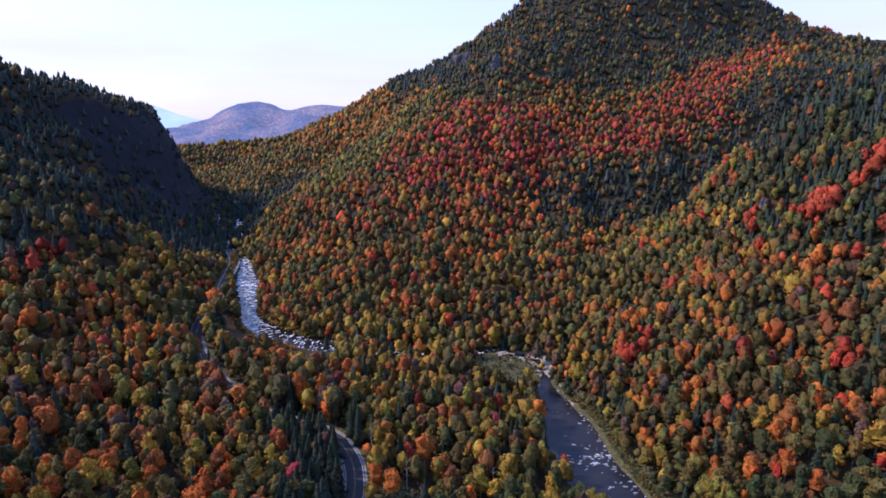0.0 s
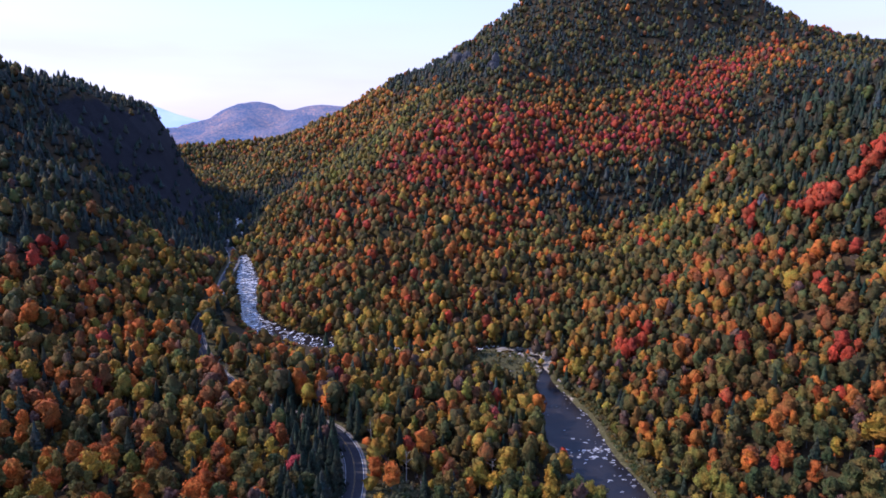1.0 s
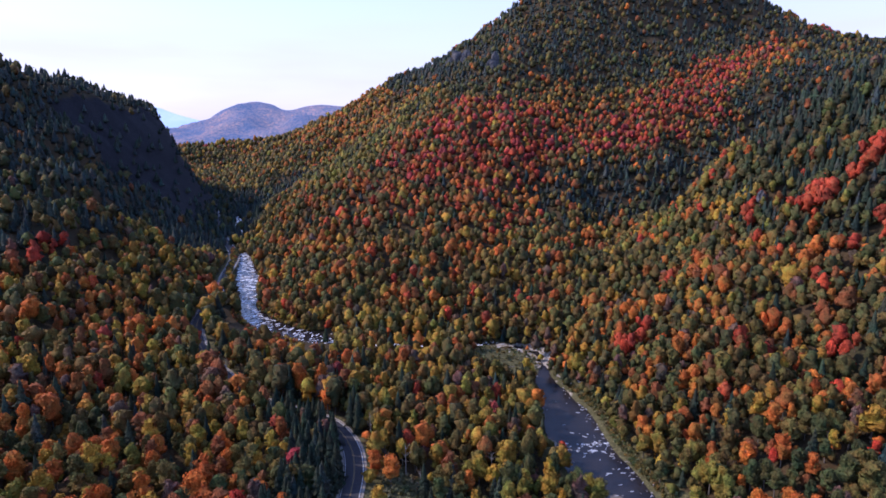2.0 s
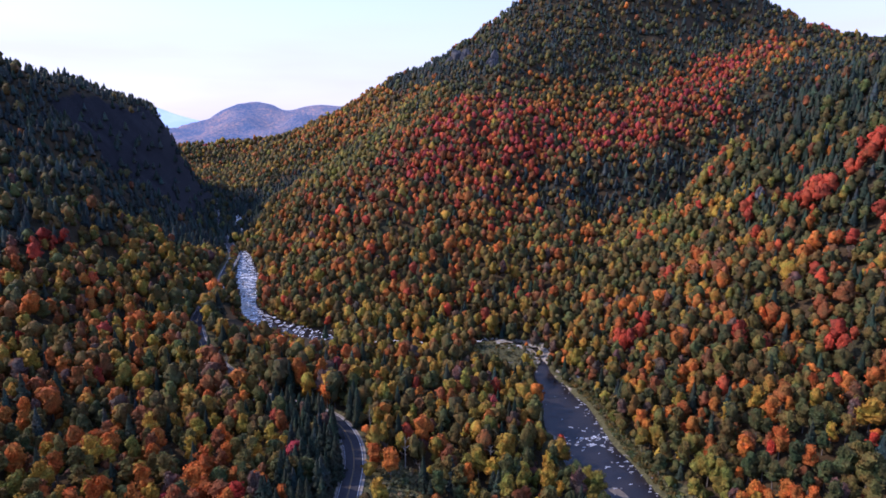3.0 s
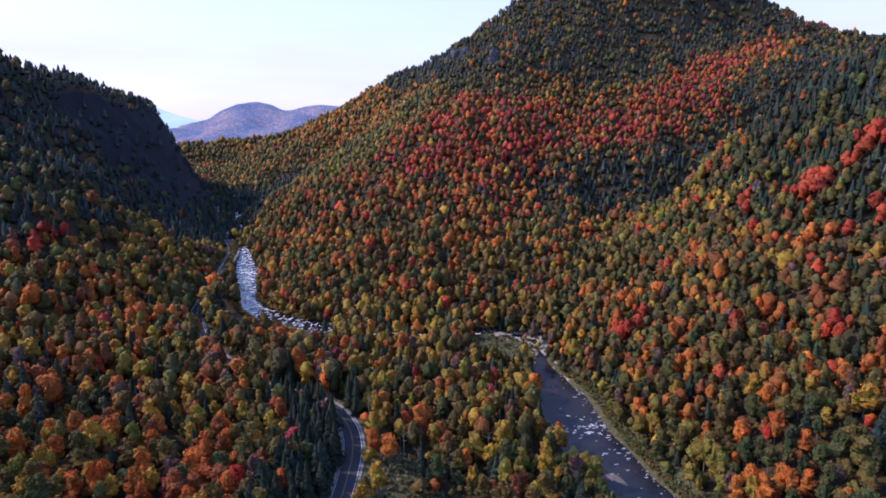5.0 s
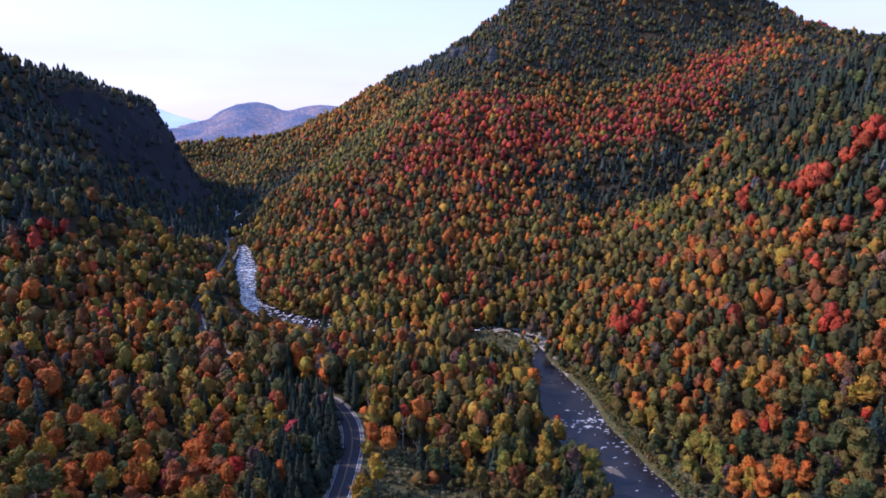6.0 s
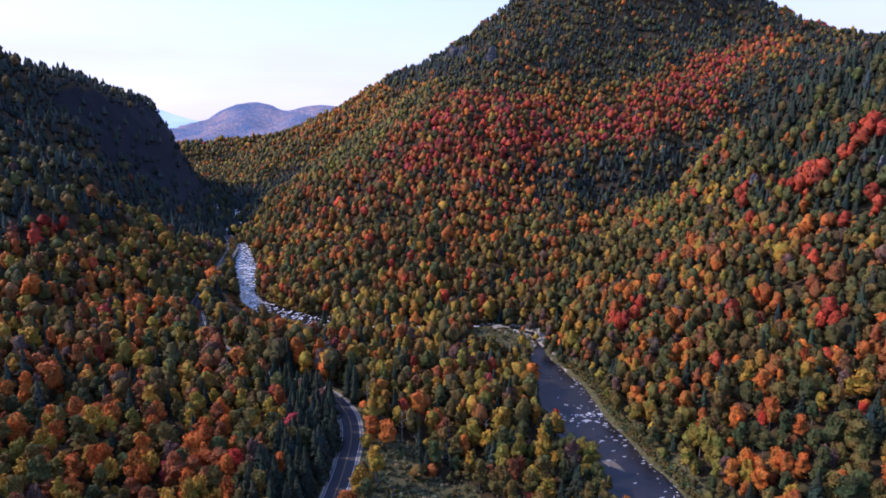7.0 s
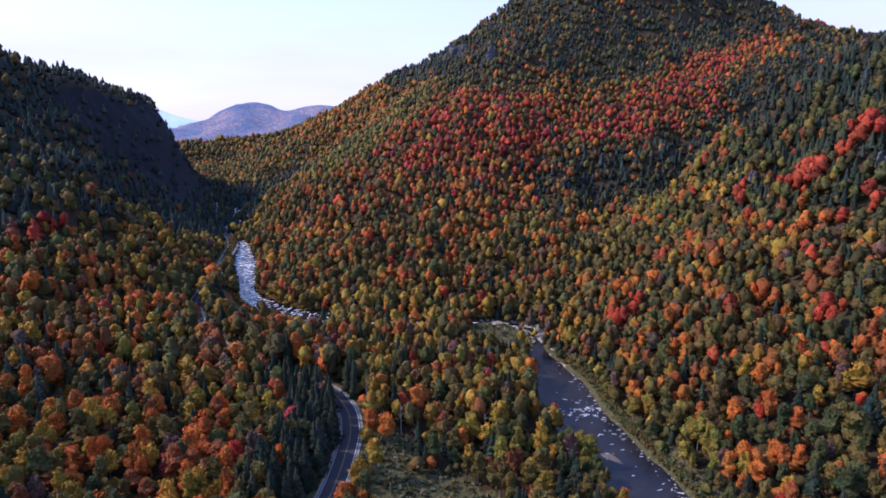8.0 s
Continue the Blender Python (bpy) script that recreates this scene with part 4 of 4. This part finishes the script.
# boulders standing in the shallows, most of them along the far bank
s0, s1 = river_share(165, 300)
for _ in range(110):
    side = rock_rng.choice([rock_rng.uniform(0.55, 1.1), rock_rng.uniform(0.8, 1.12), rock_rng.uniform(-1.0, 1.0)], p=[0.35, 0.45, 0.2])
    x, y, z, _, _ = river_at(rock_rng.uniform(s0, s1), side)
    boulder(x, y, z + 0.05, rock_rng.uniform(0.18, 0.5), "grey river boulder in the shallow water", "river boulders")
s0, s1 = river_share(300, 372)
for _ in range(190):
    x, y, z, _, _ = river_at(rock_rng.uniform(s0, s1), rock_rng.normal(0.3, 1.3))
    boulder(x, y, float(land([x], [y])[0]) + 0.15, rock_rng.uniform(0.35, 1.05), "pale boulder on the shingle bar", "shingle boulders")


def rapids_stones(count):
    """Stones strewn through the rapids, too many to tell apart."""
    s0, s1 = river_share(368, 560)
    lumps = [rock_mesh("stone", 40 + k, WET_STONE, 1, 0.55) for k in range(5)]
    shapes = [(np.array([tuple(v.co) for v in me.vertices]), np.array([tuple(p.vertices) for p in me.polygons])) for me in lumps]
    pieces = []
    for _ in range(count):
        x, y, z, turn, _ = river_at(rock_rng.uniform(s0, s1), rock_rng.uniform(-1.05, 1.05))
        v, f = shapes[rock_rng.randint(5)]
        size, turn = rock_rng.uniform(0.4, 1.5), rock_rng.uniform(0, 6.28)
        c, q = math.cos(turn) * size, math.sin(turn) * size
        pieces.append((np.stack([v[:, 0] * c - v[:, 1] * q + x, v[:, 0] * q + v[:, 1] * c + y, v[:, 2] * size + z], 1), f))
    for me in lumps:
        bpy.data.meshes.remove(me)
    v, f = stack(pieces)
    return tagged(mesh_object("rapids_stones", v, f, [WET_STONE], smooth=False), "dark wet stones strewn through the white rapids", "stones", kind="stuff")


rapids_stones(170)


def white_water(name, label, y0, y1, count, length, wide, sides):
    """Broken white crests lying across the current, each a low ragged ridge of foam."""
    share = river_share(y0, y1)
    verts, faces = [], []
    for _ in range(count):
        x, y, z, turn, w = river_at(rock_rng.uniform(*share), rock_rng.choice(sides) + rock_rng.uniform(-0.2, 0.2))
        turn += 1.57 + rock_rng.normal(0, 0.45)
        ln, wd = length * rock_rng.uniform(0.4, 1.5), wide * rock_rng.uniform(0.5, 1.4)
        n = 5
        base = len(verts)
        for k in range(n + 1):
            u = k / n - 0.5
            bend = rock_rng.uniform(-0.25, 0.25) * wd
            half_w = wd * (1 - (2 * u) ** 2) * 0.5 + 0.04
            for off, lift in ((-half_w, 0.02), (0.0, 0.16), (half_w, 0.02)):
                a, b = u * ln, off + bend
                verts.append((x + a * math.cos(turn) - b * math.sin(turn), y + a * math.sin(turn) + b * math.cos(turn), z + lift))
            if k:
                q = base + (k - 1) * 3
                faces += [(q, q + 1, q + 4, q + 3), (q + 1, q + 2, q + 5, q + 4)]
    ob = mesh_object(name, verts, faces, [FOAM])
    return tagged(ob, label, "white water", kind="stuff")


white_water("riffle_foam", "scattered white foam where the river breaks over stones", 165, 285, 75, 1.5, 0.16, [0.9, 0.95, 0.8, 0.7, 0.3, -0.1, 0.9])
white_water("shoal_foam", "white foam over a shoal in the river", 238, 250, 45, 1.5, 0.17, [-0.3, 0.1, 0.4, 0.7])
white_water("rapids_foam", "white broken water of the rapids at the bend", 366, 440, 300, 3.2, 0.9, [-0.8, -0.5, -0.2, 0.1, 0.4, 0.7])
white_water("notch_foam", "white rapids further up the river", 440, 590, 300, 3.4, 1.1, [-0.8, -0.5, -0.2, 0.1, 0.4, 0.7])
white_water("gorge_foam", "white rapids in the shaded gorge", 700, 905, 40, 3.0, 0.9, [-0.5, 0.0, 0.5])


def driftwood(x, y, length, turn):
    z = float(land([x], [y])[0])
    dx, dy = math.cos(turn) * length / 2, math.sin(turn) * length / 2
    pieces = [tube([(-dx, -dy, 0.2), (0, 0.1, 0.35), (dx, dy, 0.25)], [0.26, 0.2, 0.08], 7),
              tube([(0, 0.1, 0.35), (dx * 0.3 - dy * 0.2, dy * 0.3 + dx * 0.2, 1.0)], [0.1, 0.03], 5)]
    v, f = stack(pieces)
    ob = mesh_object("log", v + np.array([x, y, z]), f, [DEADWOOD])
    return tagged(ob, "bleached fallen log lying on the river bank", "log", group="driftwood")


for x, y, length, turn in ((80, 226, 7, 2.2), (84, 212, 5, 1.1), (73, 262, 8, 2.0), (40, 332, 6, 0.3), (66, 318, 5, 1.9), (14, 172, 7, 0.2), (24, 168, 5, 2.8)):
    driftwood(x, y, length, turn)


SCRUB = {**PALETTE, "sage": ((0.125, 0.122, 0.058), (0.195, 0.185, 0.090)), "straw": ((0.180, 0.150, 0.080), (0.240, 0.200, 0.110))}


def scrub(name, places, size, cards, kinds, label):
    """Low bushes as one mesh, every bush a loose heap of sprays."""
    r = np.random.RandomState(77)
    verts, faces, tint, n = [], [], [], 0
    shapes = [broad_crown(700 + k, cards, 0.42, tall=2.4, wide=1.5, base=-0.1, lumps=5, sides=6, rings=4) for k in range(5)]
    zs = land([p[0] for p in places], [p[1] for p in places])
    for (x, y), z in zip(places, zs):
        v, f, _ = shapes[r.randint(5)]
        a, s = r.uniform(0, 6.28), size * r.uniform(0.5, 1.3)
        c, q = math.cos(a) * s, math.sin(a) * s
        verts.append(np.stack([v[:, 0] * c - v[:, 1] * q + x, v[:, 0] * q + v[:, 1] * c + y, v[:, 2] * s * r.uniform(0.6, 1.1) + z], 1))
        faces.append(f + n)
        n += len(v)
        lo, hi = SCRUB[kinds[r.randint(len(kinds))]]
        u = r.uniform(0, 1)
        tint.append(np.tile([lo[k] + (hi[k] - lo[k]) * u for k in range(3)], (len(v), 1)))
    ob = mesh_object(name, np.concatenate(verts), np.concatenate(faces), [MIXED], smooth=False)
    t = np.concatenate(tint)
    ob.data.attributes.new("tint", "FLOAT_COLOR", "POINT").data.foreach_set("color", np.c_[t, np.ones(len(t))].ravel())
    return tagged(ob, label, "scrub", kind="stuff")


r2 = np.random.RandomState(9)
meadow, banks = [], []
while len(meadow) < 620:
    x, y = r2.uniform(-22, 28), r2.uniform(130, 190)
    d, _ = near_line(np.array([x]), np.array([y]), ROAD_LINE)
    if r2.uniform(0, 1) < 0.25:
        x, y = -17 + r2.uniform(-9, 9), 190 + r2.uniform(-20, 20)
        meadow.append((x, y))
    elif ((x - 3) / 24) ** 2 + ((y - 160) / 28) ** 2 < 1 and d[0] > 7:
        meadow.append((x, y))
for _ in range(900):
    s0, s1 = river_share(150, 310)
    x, y, _, _, w = river_at(r2.uniform(s0, s1), 1.0)
    x += r2.uniform(0.5, 5.5)
    banks.append((x, y + r2.uniform(-2, 2)))
for _ in range(460):
    a, q = r2.uniform(0, 6.28), math.sqrt(r2.uniform(0, 1))
    banks.append((40 + 24 * q * math.cos(a), 344 + 36 * q * math.sin(a)))
edge = []
for _ in range(1500):
    s0, s1 = river_share(374, 590)
    x, y, _, _, w = river_at(r2.uniform(s0, s1), r2.choice([-1.0, 1.0]) * 1.0)
    a, q = r2.uniform(0, 6.28), r2.uniform(0.5, 6.5)
    x, y = x + q * math.cos(a), y + q * math.sin(a)
    if near_line(np.array([x]), np.array([y]), RIVER_LINE)[0][0] > river_half(x, y) + 3.2:
        edge.append((x, y))
banks = [p for p in banks if near_line(np.array([p[0]]), np.array([p[1]]), RIVER_LINE)[0][0] > river_half(p[0], p[1]) + 3.5]
scrub("marsh_scrub", meadow, 0.62, 26, ["sage", "green", "sage", "straw", "olive", "sage"], "low grey-green marsh scrub in the clearing")
scrub("riverside_bushes", edge, 1.25, 26, ["olive", "green", "gold", "olive", "rust"], "leafy olive and gold bushes crowding the river's edge")
scrub("bank_scrub", banks, 0.62, 22, ["olive", "green", "olive", "green", "sage"], "low olive bushes and grass along the river bank")


def crag(x, y, wide, tall, turn, seed, label):
    """A rock face breaking out of the slope."""
    z = float(land([x], [y])[0])
    ob = new("crag", rock_mesh("crag", seed, CLIFF, 4, 1.0, 0.55))
    ob.matrix_basis = Matrix.LocRotScale((x, y, z + tall * 0.2), Euler((0, 0, turn)), (wide, wide * 0.55, tall))
    return tagged(ob, label, "rock face", group="crags")


crag(205, 372, 4.5, 7.0, 0.5, 1, "bare grey rock face among the trees")
crag(212, 378, 3.5, 5.0, 0.2, 2, "bare grey rock face among the trees")
crag(223, 412, 5.0, 6.5, 0.6, 3, "grey cliff breaking out of the wooded ridge")
crag(216, 420, 4.0, 5.5, 0.4, 4, "grey cliff breaking out of the wooded ridge")
crag(262, 345, 4.0, 7.0, 0.5, 5, "grey rock face on the wooded slope")
crag(26, 1100, 14, 16, 0.3, 6, "grey cliff on the mountain shoulder")
crag(44, 1080, 12, 14, 0.2, 7, "grey cliff on the mountain shoulder")
crag(80, 950, 9, 15, 0.4, 8, "grey cliff below the summit")


def shoal(x, y, length, wide, turn):
    """A sand and gravel shoal just breaking the surface, a low ragged mound."""
    verts, faces, n, m = [], [], 14, 6
    r = np.random.RandomState(int(x) + 40)
    for j in range(m + 1):
        for i in range(n):
            a = 6.283 * i / n
            q = j / m * (1 + 0.18 * math.sin(3 * a + x) + 0.1 * r.uniform(-1, 1) * (j > 0))
            u, v = math.cos(a) * q * length / 2, math.sin(a) * q * wide / 2
            verts.append((x + u * math.cos(turn) - v * math.sin(turn), y + u * math.sin(turn) + v * math.cos(turn), 0.07 - 0.12 * (j / m) ** 2))
    for j in range(m):
        for i in range(n):
            faces.append((j * n + i, j * n + (i + 1) % n, (j + 1) * n + (i + 1) % n, (j + 1) * n + i))
    ob = mesh_object("gravel_shoal", verts, faces, [WET_SAND])
    return tagged(ob, "brown gravel shoal just breaking the river's surface", "shoal", group="shoals")


shoal(68, 203, 13, 5, 2.2)
shoal(50, 246, 8, 4.5, 1.9)


def pool(x, y, length, wide, turn):
    """A little pool of still water in the marsh."""
    verts, faces, n = [(x, y, float(land([x], [y])[0]) + 0.3)], [], 18
    for i in range(n):
        a = 6.283 * i / n
        q = 1 + 0.2 * math.sin(2 * a + 1) + 0.12 * math.sin(5 * a)
        u, v = math.cos(a) * q * length / 2, math.sin(a) * q * wide / 2
        verts.append((x + u * math.cos(turn) - v * math.sin(turn), y + u * math.sin(turn) + v * math.cos(turn), verts[0][2]))
        faces.append((0, 1 + i, 1 + (i + 1) % n))
    ob = mesh_object("pool", verts, faces, [WATER])
    return tagged(ob, "small pool of still water in the marsh", "pool", kind="structure")


pool(-15.5, 176, 7, 3, 1.75)


def dead_tree(x, y, scale, seed):
    """A bare, bleached tree standing among the leafy ones."""
    v, f = trunk_with_limbs(seed, 15.0, 0.17, False)
    ob = mesh_object("dead_tree", v * np.array([1.0, 1.0, 1.15]), f, [DEADWOOD])
    ob.matrix_basis = Matrix.LocRotScale((x, y, float(land([x], [y])[0])), Euler((0.04, 0.03, seed * 1.3)), (scale, scale, scale))
    return tagged(ob, "bare bleached tree standing among leafy ones", "tree", group="dead trees")


for k, (x, y) in enumerate(((-118, 296), (-112, 291), (-124, 301), (-20, 204), (-14, 210), (-8, 199), (-10, 214), (20, 212), (-30, 232), (-84, 256), (46, 306), (-64, 262))):
    dead_tree(x, y, 0.9 + 0.05 * (k % 5), 900 + k)
